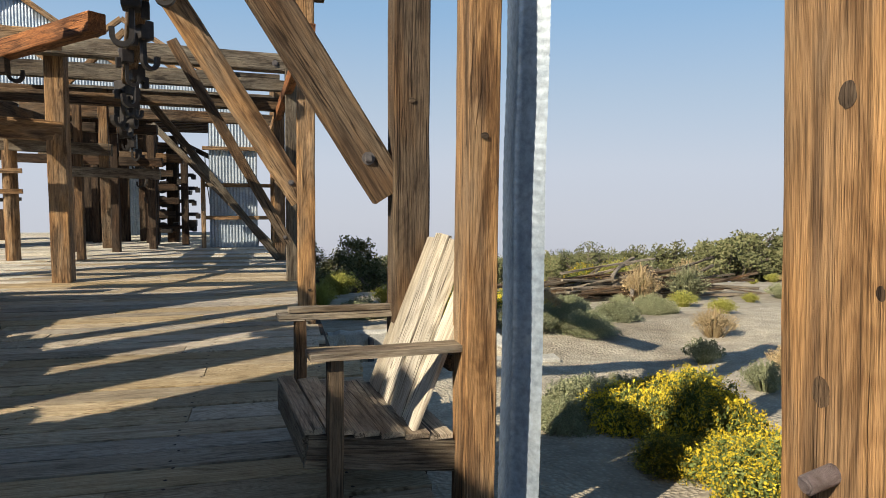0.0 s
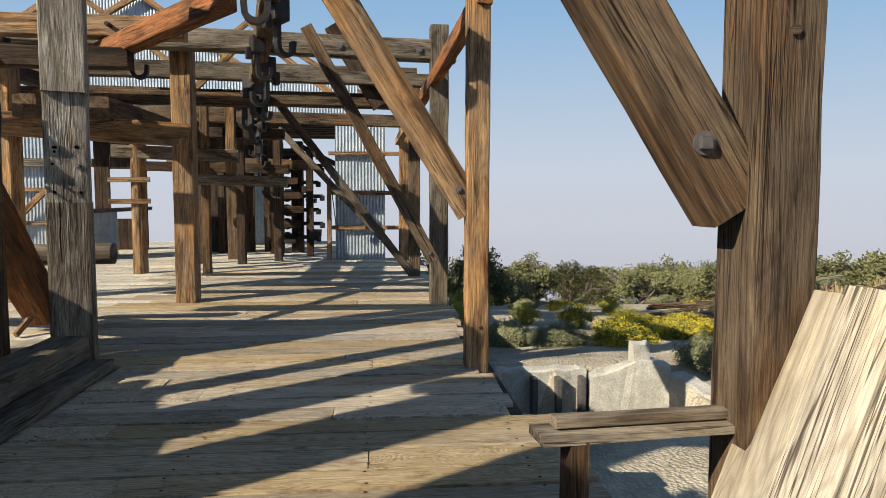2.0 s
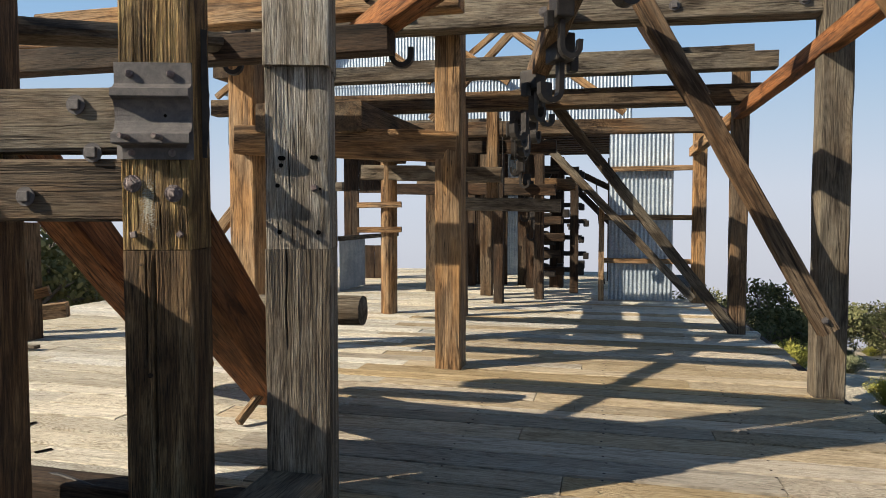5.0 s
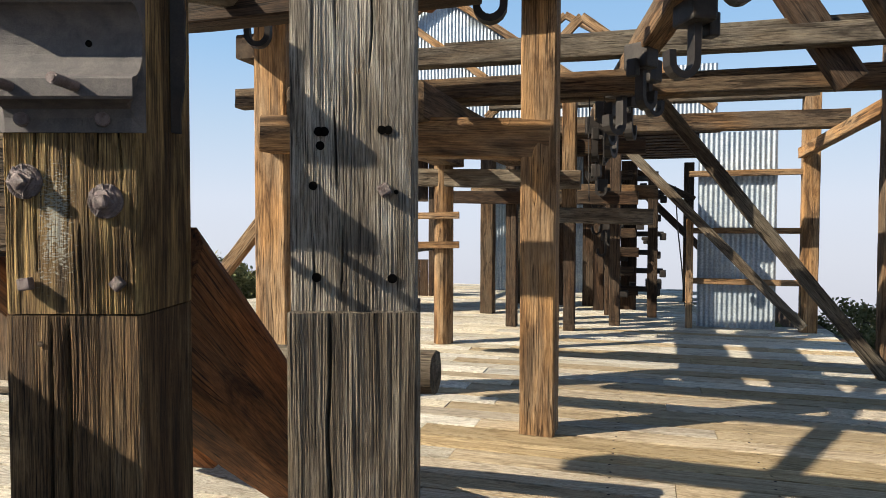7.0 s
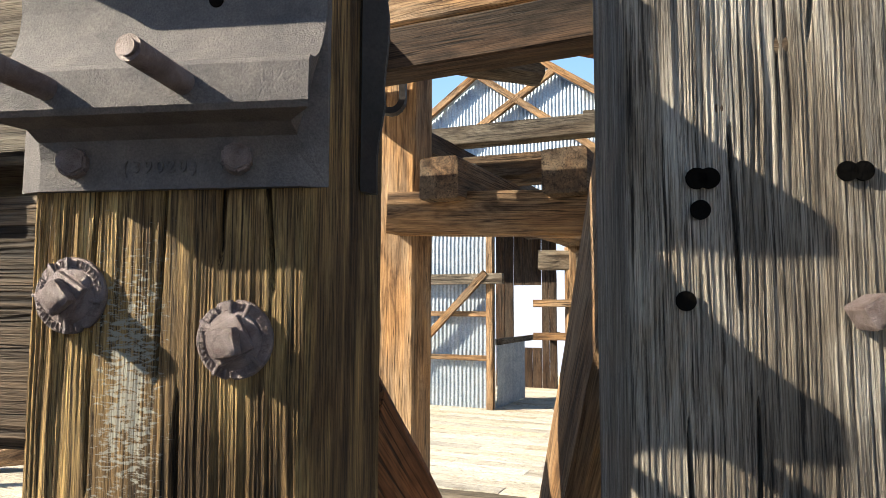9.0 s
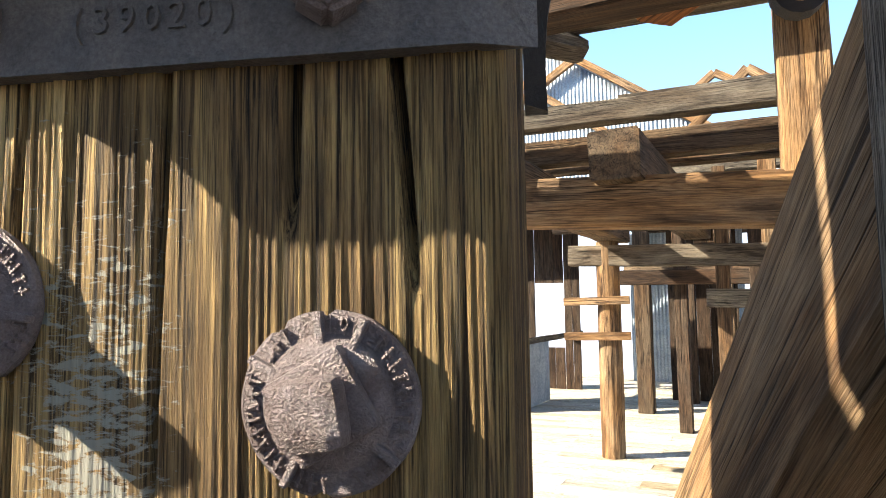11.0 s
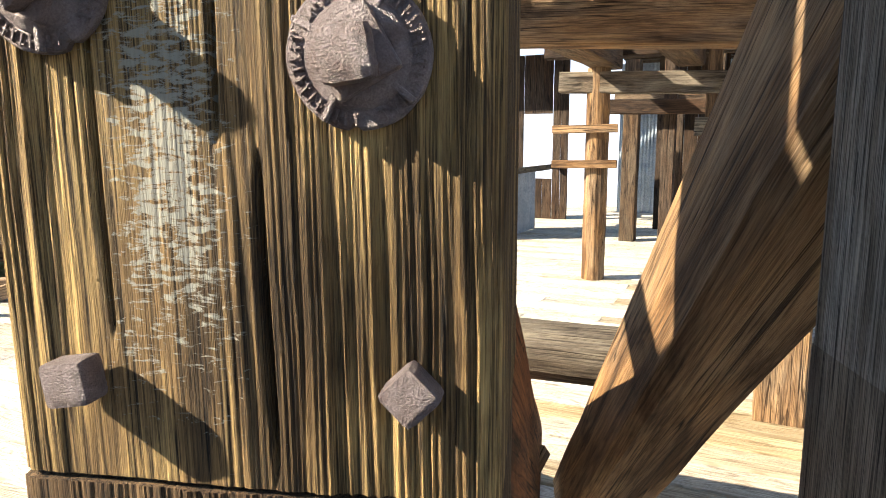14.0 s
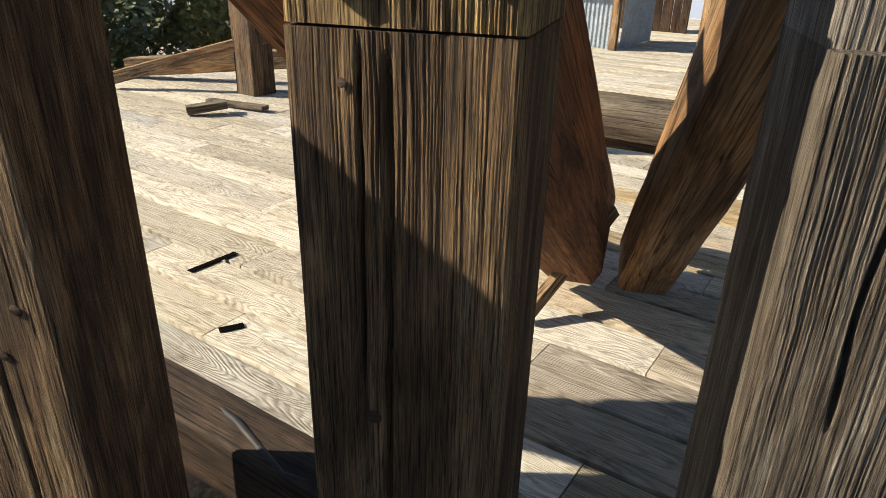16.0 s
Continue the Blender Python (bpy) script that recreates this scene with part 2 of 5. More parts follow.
def post_wood(name, gold, mid, dark, pale, wash=0.0, blotch=0.85):
    """Sun-bleached, deeply grained post wood seen close: ridges, dark furrows and worn chalky wash; grain along local Z."""
    mat, nt, b = nodes_of(name, 0.78)
    tc = nt.nodes.new("ShaderNodeTexCoord").outputs["Object"]
    broad = tex_noise(nt, tc, 1, 6, 0.65, 0.9, (13, 13, 1.3))
    ridge = tex_noise(nt, tc, 1, 8, 0.74, 0.7, (250, 250, 5.0))
    hair = tex_noise(nt, tc, 1, 4, 0.7, 0.2, (560, 560, 9))
    c = ramp(nt, [(0.34, dark), (0.47, mid), (0.56, gold), (0.68, pale)])
    mixed = maths(nt, "ADD", maths(nt, "MULTIPLY", broad, 0.72), maths(nt, "MULTIPLY", ridge, 0.28))
    nt.links.new(mixed, c.inputs[0])
    f = ramp(nt, [(0.4, (0.1, 0.085, 0.075)), (0.455, (0.85, 0.85, 0.85)), (0.6, (1.3, 1.26, 1.18))])
    nt.links.new(ridge, f.inputs[0])
    col = mixc(nt, 0.9, c.outputs[0], f.outputs[0], "MULTIPLY")
    zone = ramp(nt, [(0.38, (0.28, 0.25, 0.23)), (0.52, (1.0, 1.0, 1.0)), (0.66, (1.2, 1.15, 1.05))])
    nt.links.new(tex_noise(nt, tc, 1, 4, 0.6, 0.8, (7, 7, 2.2)), zone.inputs[0])
    col = mixc(nt, blotch, col, zone.outputs[0], "MULTIPLY")
    h = ramp(nt, [(0.41, (0.25, 0.22, 0.2)), (0.5, (1.12, 1.12, 1.12))])
    nt.links.new(hair, h.inputs[0])
    col = mixc(nt, 0.75, col, h.outputs[0], "MULTIPLY")
    if wash:
        sep = nt.nodes.new("ShaderNodeSeparateXYZ")
        nt.links.new(tc, sep.inputs[0])
        dx = maths(nt, "ABSOLUTE", maths(nt, "SUBTRACT", sep.outputs[0], 0.125))
        band = maths(nt, "SUBTRACT", 1.0, maths(nt, "DIVIDE", dx, 0.075))
        dz = maths(nt, "ABSOLUTE", maths(nt, "SUBTRACT", sep.outputs[2], 1.62))
        band2 = maths(nt, "SUBTRACT", 1.0, maths(nt, "DIVIDE", dz, 0.26))
        flake = tex_noise(nt, tc, 1, 5, 0.7, 0.4, (70, 70, 230))
        m = maths(nt, "ADD", maths(nt, "MULTIPLY", maths(nt, "MINIMUM", band, band2), 0.38), flake)
        k = ramp(nt, [(0.74, (0, 0, 0)), (0.83, (1, 1, 1))])
        nt.links.new(m, k.inputs[0])
        col = mixc(nt, maths(nt, "MULTIPLY", k.outputs[0], wash), col, (0.44, 0.425, 0.36))
    nt.links.new(col, b.inputs["Base Color"])
    bp = nt.nodes.new("ShaderNodeBump")
    bp.inputs["Strength"].default_value, bp.inputs["Distance"].default_value = 1.0, 0.014
    nt.links.new(maths(nt, "ADD", maths(nt, "MULTIPLY", ridge, 0.7), maths(nt, "MULTIPLY", hair, 0.4)), bp.inputs["Height"])
    nt.links.new(bp.outputs[0], b.inputs["Normal"])
    b.inputs["Specular IOR Level"].default_value = 0.3
    return mat


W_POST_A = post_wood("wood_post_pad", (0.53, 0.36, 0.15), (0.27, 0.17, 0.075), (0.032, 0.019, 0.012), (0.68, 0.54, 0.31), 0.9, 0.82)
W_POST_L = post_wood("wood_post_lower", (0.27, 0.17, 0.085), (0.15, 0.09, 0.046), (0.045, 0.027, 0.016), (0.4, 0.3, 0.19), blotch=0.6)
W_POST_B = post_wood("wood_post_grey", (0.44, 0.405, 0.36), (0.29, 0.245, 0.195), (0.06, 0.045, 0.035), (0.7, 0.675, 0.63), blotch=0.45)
# Lower grey post: browner wood, with some of its shade in the colour.
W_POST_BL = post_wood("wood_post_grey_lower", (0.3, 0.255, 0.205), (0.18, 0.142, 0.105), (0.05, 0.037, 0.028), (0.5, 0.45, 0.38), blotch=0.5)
IRON = mottled("iron_rust", (0.1, 0.092, 0.094), (0.17, 0.15, 0.145), 22, 0.72, 0.35, 0.5, 0.004, 420)
IRON_DARK = mottled("iron_dark", (0.02, 0.018, 0.017), (0.045, 0.036, 0.032), 9, 0.6, 0.4, 0.4, 0.004, 200)
IRON_WASHER = mottled("iron_washer", (0.15, 0.105, 0.095), (0.3, 0.25, 0.25), 34, 0.5, 0.4, 1.0, 0.004, 700)
TIN = mottled("galvanised_tin", (0.3, 0.36, 0.43), (0.46, 0.51, 0.56), 3, 0.5, 0.55, 0.15, 0.004, 30)
CONCRETE = mottled("concrete", (0.4, 0.38, 0.33), (0.6, 0.57, 0.5), 4, 0.9, 0, 0.5, 0.02, 50)
HOLE = mottled("hole_black", (0.004, 0.004, 0.004), (0.008, 0.007, 0.006), 6, 1.0)
NAIL = mottled("nail_iron", (0.03, 0.02, 0.015), (0.06, 0.035, 0.025), 20, 0.8, 0.3)
HOLE.node_tree.nodes["Principled BSDF"].inputs["Specular IOR Level"].default_value = 0.0
BARK = mottled("bark", (0.1, 0.08, 0.062), (0.2, 0.165, 0.13), 12, 0.9, 0, 0.7, 0.02, 90)


def leafy(name, a, b_, trans=0.25):
    mat, nt, b = nodes_of(name, 0.7)
    rnd = nt.nodes.new("ShaderNodeNewGeometry").outputs["Random Per Island"]
    oi = nt.nodes.new("ShaderNodeObjectInfo").outputs["Random"]
    r = ramp(nt, [(0.0, a), (1.0, b_)])
    nt.links.new(rnd, r.inputs[0])
    val = nt.nodes.new("ShaderNodeHueSaturation")
    nt.links.new(maths(nt, "ADD", maths(nt, "MULTIPLY", oi, 0.5), 0.75), val.inputs["Value"])
    nt.links.new(r.outputs[0], val.inputs["Color"])
    nt.links.new(val.outputs[0], b.inputs["Base Color"])
    b.inputs["Specular IOR Level"].default_value = 0.15
    return mat


LEAF_TREE = leafy("leaf_pinyon", (0.08, 0.09, 0.036), (0.22, 0.21, 0.1))
LEAF_SAGE = leafy("leaf_sage", (0.17, 0.18, 0.09), (0.34, 0.34, 0.2))
LEAF_GREEN = leafy("leaf_rabbitbrush", (0.09, 0.12, 0.03), (0.2, 0.22, 0.07))
LEAF_YELLOW = leafy("flower_yellow", (0.5, 0.36, 0.02), (0.75, 0.58, 0.05))
LEAF_DRY = leafy("leaf_dry", (0.28, 0.2, 0.1), (0.46, 0.35, 0.2))
LEAF_LIME = leafy("leaf_lime", (0.26, 0.26, 0.05), (0.42, 0.39, 0.1))


# ---- building helpers ----
def mesh_object(name, bm, mat, parent=None, m=None, smooth=False):
    me = bpy.data.meshes.new(name)
    bm.normal_update()
    bm.to_mesh(me)
    bm.free()
    for mm in (mat if isinstance(mat, (list, tuple)) else [mat]):
        me.materials.append(mm)
    if smooth:
        me.shade_smooth()
    ob = new(name, me)
    if parent is not None:
        ob.parent = parent
    if m is not None:
        ob.matrix_basis = m
    return ob


def part(name, bm, mat, parent, label="", m=None, smooth=False):
    ob = mesh_object(name, bm, mat, parent, m, smooth)
    return tagged(ob, label) if label else ob


def along(p0, p1, roll=0.0):
    """A pose at p0 whose local X runs to p1 and whose local Z is as upright as can be."""
    p0, p1 = Vector(p0), Vector(p1)
    x = (p1 - p0).normalized()
    up = Vector((0, 0, 1)) if abs(x.z) < 0.95 else Vector((0, 1, 0))
    y = up.cross(x).normalized()
    z = x.cross(y)
    r = Matrix((x, y, z)).transposed().to_4x4()
    return Matrix.Translation(p0) @ r @ Matrix.Rotation(radians(roll), 4, "X"), (p1 - p0).length


def timber_bm(length, w, h, seed=0, seg=0, rough=0.006, round_=0.0, bow=0.0, taper=1.0):
    """A hewn timber along local X, centred on Y and Z, with worn corners and uneven faces."""
    bm = bmesh.new()
    seg = seg or max(3, min(26, int(length / 0.22)))
    if round_ > 0.5:
        prof = [(math.cos(a) * 0.5, math.sin(a) * 0.5) for a in [2 * math.pi * i / 14 for i in range(14)]]
    else:
        c = 0.05 + round_
        prof = [(-0.5 + c, -0.5), (0, -0.5), (0.5 - c, -0.5), (0.5, -0.5 + c), (0.5, 0), (0.5, 0.5 - c),
                (0.5 - c, 0.5), (0, 0.5), (-0.5 + c, 0.5), (-0.5, 0.5 - c), (-0.5, 0), (-0.5, -0.5 + c)]
    rings = []
    for i in range(seg + 1):
        f = i / seg
        k = 1 + (taper - 1) * f
        dy = bow * math.sin(f * math.pi)
        ring = []
        for j, (a, b) in enumerate(prof):
            v = Vector((f * length, a * w * k + dy, b * h * k))
            q = noise.noise_vector(Vector((f * length * 2.2 + seed * 7.3, a * 2.0 + seed, b * 2.0)))
            e = noise.noise_vector(Vector((f * length * 9 + seed, j * 1.7, seed * 3.1)))
            v += Vector((e.x * rough * 0.8 if i in (0, seg) else 0, q.y * rough + e.y * rough * 0.4, q.z * rough + e.z * rough * 0.4))
            ring.append(bm.verts.new(v))
        rings.append(ring)
    n = len(prof)
    for r0, r1 in zip(rings, rings[1:]):
        for j in range(n):
            bm.faces.new((r0[j], r0[(j + 1) % n], r1[(j + 1) % n], r1[j]))
    bm.faces.new(list(reversed(rings[0])))
    bm.faces.new(rings[-1])
    return bm


SEED = [0]


def beam(name, p0, p1, w, h, mat, label, category, group="", roll=0.0, rough=0.006, round_=0.0, bow=0.0, taper=1.0, parent=None):
    SEED[0] += 1
    m, length = along(p0, p1, roll)
    ob = mesh_object(name, timber_bm(length, w, h, SEED[0], 0, rough, round_, bow, taper), mat, parent, m)
    if parent is None:
        tagged(ob, label, category, group)
    elif label:
        tagged(ob, label)
    return ob


def upright(name, x0, x1, y0, y1, z0, z1, mat, label, category="post", group="", lean=(0, 0), round_=0.0):
    cx, cy = (x0 + x1) / 2, (y0 + y1) / 2
    return beam(name, (cx, cy, z0), (cx + lean[0], cy + lean[1], z1), x1 - x0, y1 - y0, mat, label, category, group, round_=round_)


def box_bm(x0, x1, y0, y1, z0, z1, bevel=0.0, bm=None):
    bm = bm or bmesh.new()
    r = bmesh.ops.create_cube(bm, size=1.0, matrix=Matrix.Translation(((x0 + x1) / 2, (y0 + y1) / 2, (z0 + z1) / 2)) @ Matrix.Diagonal((x1 - x0, y1 - y0, z1 - z0, 1)))
    if bevel:
        es = list({e for v in r["verts"] for e in v.link_edges})
        bmesh.ops.bevel(bm, geom=es, offset=bevel, segments=2, affect="EDGES", profile=0.6)
    return bm


def cyl_bm(r, d, seg=16, m=None, r2=None, bm=None, bevel=0.0):
    bm = bm or bmesh.new()
    q = bmesh.ops.create_cone(bm, cap_ends=True, segments=seg, radius1=r, radius2=r if r2 is None else r2, depth=d, matrix=m or Matrix())
    if bevel:
        es = [e for e in {e for v in q["verts"] for e in v.link_edges} if len(e.link_faces) == 2 and e.calc_face_angle(0) > 0.9]
        bmesh.ops.bevel(bm, geom=es, offset=bevel, segments=2, affect="EDGES")
    return bm


def tube(name, pts, r, mat, label="", category="", parent=None, res=4):
    cu = bpy.data.curves.new(name, "CURVE")
    cu.dimensions, cu.bevel_depth, cu.bevel_resolution, cu.use_fill_caps = "3D", r, res, True
    sp = cu.splines.new("POLY")
    sp.points.add(len(pts) - 1)
    for p, q in zip(sp.points, pts):
        p.co = (*q, 1)
    tmp = bpy.data.objects.new(name, cu)
    me = bpy.data.meshes.new_from_object(tmp)
    bpy.data.objects.remove(tmp)
    me.materials.clear()
    me.materials.append(mat)
    ob = new(name, me)
    ob.parent = parent
    return tagged(ob, label, category)


# ---- ground, distance ----
def ground_z(x, y):
    """Height of the ground: a bench beside the deck that falls off behind the trees."""
    z = -0.45 - 0.3 * min(1.0, max(0.0, (y - 3.0) / 5.0)) - 0.55 * min(1.0, max(0.0, (y - 10.0) / 6.0)) - 0.15 * max(0.0, y - 17)
    if x < -2:
        z = min(z, -1.6)
    r = math.hypot(x - 2, y - 12)
    d = max(0.0, r - 30)
    z -= d * 0.14 + max(0.0, r - 60) * 0.1
    z += 0.16 * noise.noise(Vector((x * 0.25, y * 0.25, 3))) + 0.05 * noise.noise(Vector((x * 1.1, y * 1.1, 9)))
    if 2.35 < x < 4.55 and 8.0 < y < 9.5:
        z = -1.75
    return z


def ground():
    bm = bmesh.new()
    radii = [0.0] + [0.5 * 1.055 ** i for i in range(118)]
    n = 120
    rings = []
    for r in radii[1:]:
        rings.append([bm.verts.new((4 + r * math.cos(2 * math.pi * i / n), 7 + r * math.sin(2 * math.pi * i / n),
                                    ground_z(4 + r * math.cos(2 * math.pi * i / n), 7 + r * math.sin(2 * math.pi * i / n)))) for i in range(n)])
    c = bm.verts.new((4, 7, ground_z(4, 7)))
    for i in range(n):
        bm.faces.new((c, rings[0][i], rings[0][(i + 1) % n]))
    for a, b in zip(rings, rings[1:]):
        for i in range(n):
            bm.faces.new((a[i], b[i], b[(i + 1) % n], a[(i + 1) % n]))
    mat, nt, b = nodes_of("ground_sand", 0.95)
    tc = nt.nodes.new("ShaderNodeTexCoord").outputs["Object"]
    big = tex_noise(nt, tc, 0.35, 6, 0.6, 0.4)
    mid = tex_noise(nt, tc, 3.0, 6, 0.65, 0.2)
    vor = nt.nodes.new("ShaderNodeTexVoronoi")
    vor.inputs["Scale"].default_value = 26
    nt.links.new(tc, vor.inputs["Vector"])
    r = ramp(nt, [(0.35, (0.36, 0.31, 0.235)), (0.5, (0.56, 0.5, 0.395)), (0.7, (0.62, 0.56, 0.45))])
    nt.links.new(big, r.inputs[0])
    r2 = ramp(nt, [(0.3, (0.6, 0.58, 0.55)), (0.7, (1.1, 1.1, 1.08))])
    nt.links.new(mid, r2.inputs[0])
    col = mixc(nt, 0.9, r.outputs[0], r2.outputs[0], "MULTIPLY")
    vr = ramp(nt, [(0.0, (1.15, 1.13, 1.1)), (0.5, (0.72, 0.7, 0.68))])
    nt.links.new(vor.outputs["Distance"], vr.inputs[0])
    col = mixc(nt, 0.8, col, vr.outputs[0], "MULTIPLY")
    nt.links.new(col, b.inputs["Base Color"])
    bp = nt.nodes.new("ShaderNodeBump")
    bp.inputs["Strength"].default_value, bp.inputs["Distance"].default_value = 0.7, 0.03
    nt.links.new(maths(nt, "ADD", vor.outputs["Distance"], mid), bp.inputs["Height"])
    nt.links.new(bp.outputs[0], b.inputs["Normal"])
    ob = mesh_object("ground", bm, mat, smooth=True)
    return tagged(ob, "pale sandy ground with gravel and scattered brush", "ground", kind="structure")


ground()


def haze_backdrop():
    """A glowing ring painted as the hazy valley far below and the milky air above it, thinning out upwards."""
    bm = bmesh.new()
    n, r = 72, 1500
    zs = [-900, -600, -330, -250, -180, -120, -60, 0, 60, 150, 300, 500, 800, 1200, 1800, 2600]
    rings = [[bm.verts.new((r * math.cos(2 * math.pi * i / n), r * math.sin(2 * math.pi * i / n), z)) for i in range(n)] for z in zs]
    for a, b in zip(rings, rings[1:]):
        for i in range(n):
            bm.faces.new((a[i], a[(i + 1) % n], b[(i + 1) % n], b[i]))
    mat, nt, b = nodes_of("valley_haze", 1.0)
    out = nt.nodes["Material Output"]
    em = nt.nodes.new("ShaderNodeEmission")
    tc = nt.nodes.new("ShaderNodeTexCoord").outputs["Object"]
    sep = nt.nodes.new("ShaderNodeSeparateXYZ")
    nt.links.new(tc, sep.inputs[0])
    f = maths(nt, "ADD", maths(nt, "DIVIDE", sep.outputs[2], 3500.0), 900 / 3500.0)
    # Haze and sky tones painted by height and given off as light.
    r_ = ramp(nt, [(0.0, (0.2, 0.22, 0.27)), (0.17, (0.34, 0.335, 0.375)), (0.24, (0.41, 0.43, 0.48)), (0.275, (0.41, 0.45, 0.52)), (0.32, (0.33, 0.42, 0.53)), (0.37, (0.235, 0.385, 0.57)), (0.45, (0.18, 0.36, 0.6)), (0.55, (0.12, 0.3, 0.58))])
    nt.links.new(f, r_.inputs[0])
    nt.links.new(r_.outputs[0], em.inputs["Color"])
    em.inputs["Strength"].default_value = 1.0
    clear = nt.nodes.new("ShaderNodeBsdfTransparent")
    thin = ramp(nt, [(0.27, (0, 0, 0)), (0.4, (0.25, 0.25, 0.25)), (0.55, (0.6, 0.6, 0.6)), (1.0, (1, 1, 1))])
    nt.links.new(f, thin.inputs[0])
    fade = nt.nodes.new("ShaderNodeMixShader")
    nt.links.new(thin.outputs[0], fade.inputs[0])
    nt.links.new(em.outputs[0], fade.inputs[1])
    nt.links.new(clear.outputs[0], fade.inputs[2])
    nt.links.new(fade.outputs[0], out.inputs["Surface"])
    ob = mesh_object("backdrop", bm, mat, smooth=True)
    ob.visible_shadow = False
    return tagged(ob, "glowing backdrop painted as pale lavender haze over the far valley", "backdrop", kind="structure")


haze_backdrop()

# ---- right-hand row of posts and braces ----
ROW = "right-hand timber posts"
upright("timber_post", 2.2, 2.41, 3.52, 3.76, -0.7, 4.0, W_BROWN, "square weathered timber post with worn golden edge", group=ROW)
upright("timber_post", 1.795, 1.985, 7.13, 7.34, -1.4, 4.0, W_GOLD, "square golden-brown timber post at the deck edge", group=ROW)
upright("timber_post", 1.745, 1.99, 10.6, 10.83, -1.4, 3.75, W_GREY, "grey weathered square timber post at the deck edge", group=ROW)
upright("timber_post", 1.59, 1.8, 13.82, 14.0, -1.5, 3.6, W_BROWN, "brown square timber post at the deck edge", group=ROW)
upright("timber_post", 1.5, 1.73, 17.1, 17.3, -1.5, 3.9, W_GOLD, "golden square timber post beside the tin wall", group=ROW)
upright("timber_post", 2.36, 2.51, 2.58, 2.8, -0.6, 4.0, W_GOLD, "split golden-brown timber post with tin sheet nailed on", group=ROW)
upright("timber_post", 2.452, 2.682, 0.42, 0.70, -0.6, 4.0, W_GOLD, "thick golden timber post with knots and an iron pin", group=ROW, lean=(-0.267, 0))

beam("timber_brace", (2.2, 3.66, 1.42), (0.87, 3.66, 3.5), 0.17, 0.22, W_BROWN, "diagonal timber brace with chamfered foot and bolt", "brace", "knee braces")
beam("timber_brace", (1.85, 7.27, 1.33), (0.33, 7.37, 3.75), 0.22, 0.26, W_GOLD, "bowed log brace with a pale hewn face", "brace", "knee braces", round_=0.22, bow=0.03)
beam("timber_brace", (1.77, 10.35, 0.62), (0.15, 10.25, 3.58), 0.14, 0.15, W_BROWN, "long slim diagonal timber brace", "brace", "knee braces")
beam("timber_brace", (1.64, 13.85, 0.05), (-0.75, 13.75, 3.15), 0.13, 0.14, W_GREY, "long slim diagonal timber brace", "brace", "knee braces")
beam("timber_brace", (1.5, 16.95, 0.1), (-1.2, 16.9, 2.98), 0.13, 0.14, W_GREY, "long grey diagonal timber brace", "brace", "knee braces")

beam("row_beam", (1.93, 7.1, 3.12), (1.66, 13.95, 2.94), 0.13, 0.17, W_RED, "long reddish timber running along the post row", "beam")
beam("row_beam", (1.64, 13.96, 2.9), (1.48, 17.1, 2.74), 0.13, 0.16, W_GOLD, "golden timber running along the post row", "beam")
beam("timber_brace", (1.08, 13.1, 3.0), (0.28, 13.05, 4.3), 0.2, 0.27, W_DARK, "dark thick diagonal timber above a beam", "brace", "knee braces")

# ---- cross beams ----
XB = "cross beams overhead"
beam("cross_beam", (-4.6, 10.75, 3.58), (2.1, 10.75, 3.42), 0.24, 0.27, W_GREY, "long grey cross beam with bolt heads", "beam", XB)
beam("cross_beam", (-4.6, 12.9, 3.5), (1.9, 12.9, 3.4), 0.2, 0.2, W_GREY, "long grey timber cross beam", "beam", XB)
beam("cross_beam", (-4.6, 13.5, 3.2), (1.85, 13.5, 3.12), 0.2, 0.25, W_BROWN, "long brown timber cross beam", "beam", XB)
beam("cross_beam", (-3.6, 15.8, 3.12), (1.75, 15.8, 3.05), 0.2, 0.24, W_BROWN, "golden brown timber cross beam", "beam", XB)
beam("cross_beam", (-3.4, 17.2, 3.75), (1.7, 17.2, 3.7), 0.2, 0.22, W_GREY, "grey cross beam by the tin wall", "beam", XB)
beam("cross_beam", (-5.5, 9.9, 3.44), (-1.2, 9.8, 3.4), 0.22, 0.24, W_GOLD, "golden cross beam with iron pins", "beam", XB)
beam("cross_beam", (-2.25, 10.05, 3.15), (-0.3, 7.9, 3.24), 0.2, 0.22, W_RED, "reddish slanting timber under the hanger rail", "beam", XB)
beam("cross_beam", (-6.0, 7.3, 3.75), (2.1, 7.24, 3.62), 0.24, 0.26, W_BROWN, "heavy brown cross beam over the walk", "beam", XB)
beam("cross_beam", (-3.2, 3.64, 3.6), (2.5, 3.64, 3.55), 0.24, 0.26, W_BROWN, "heavy brown cross beam over the walk", "beam", XB)


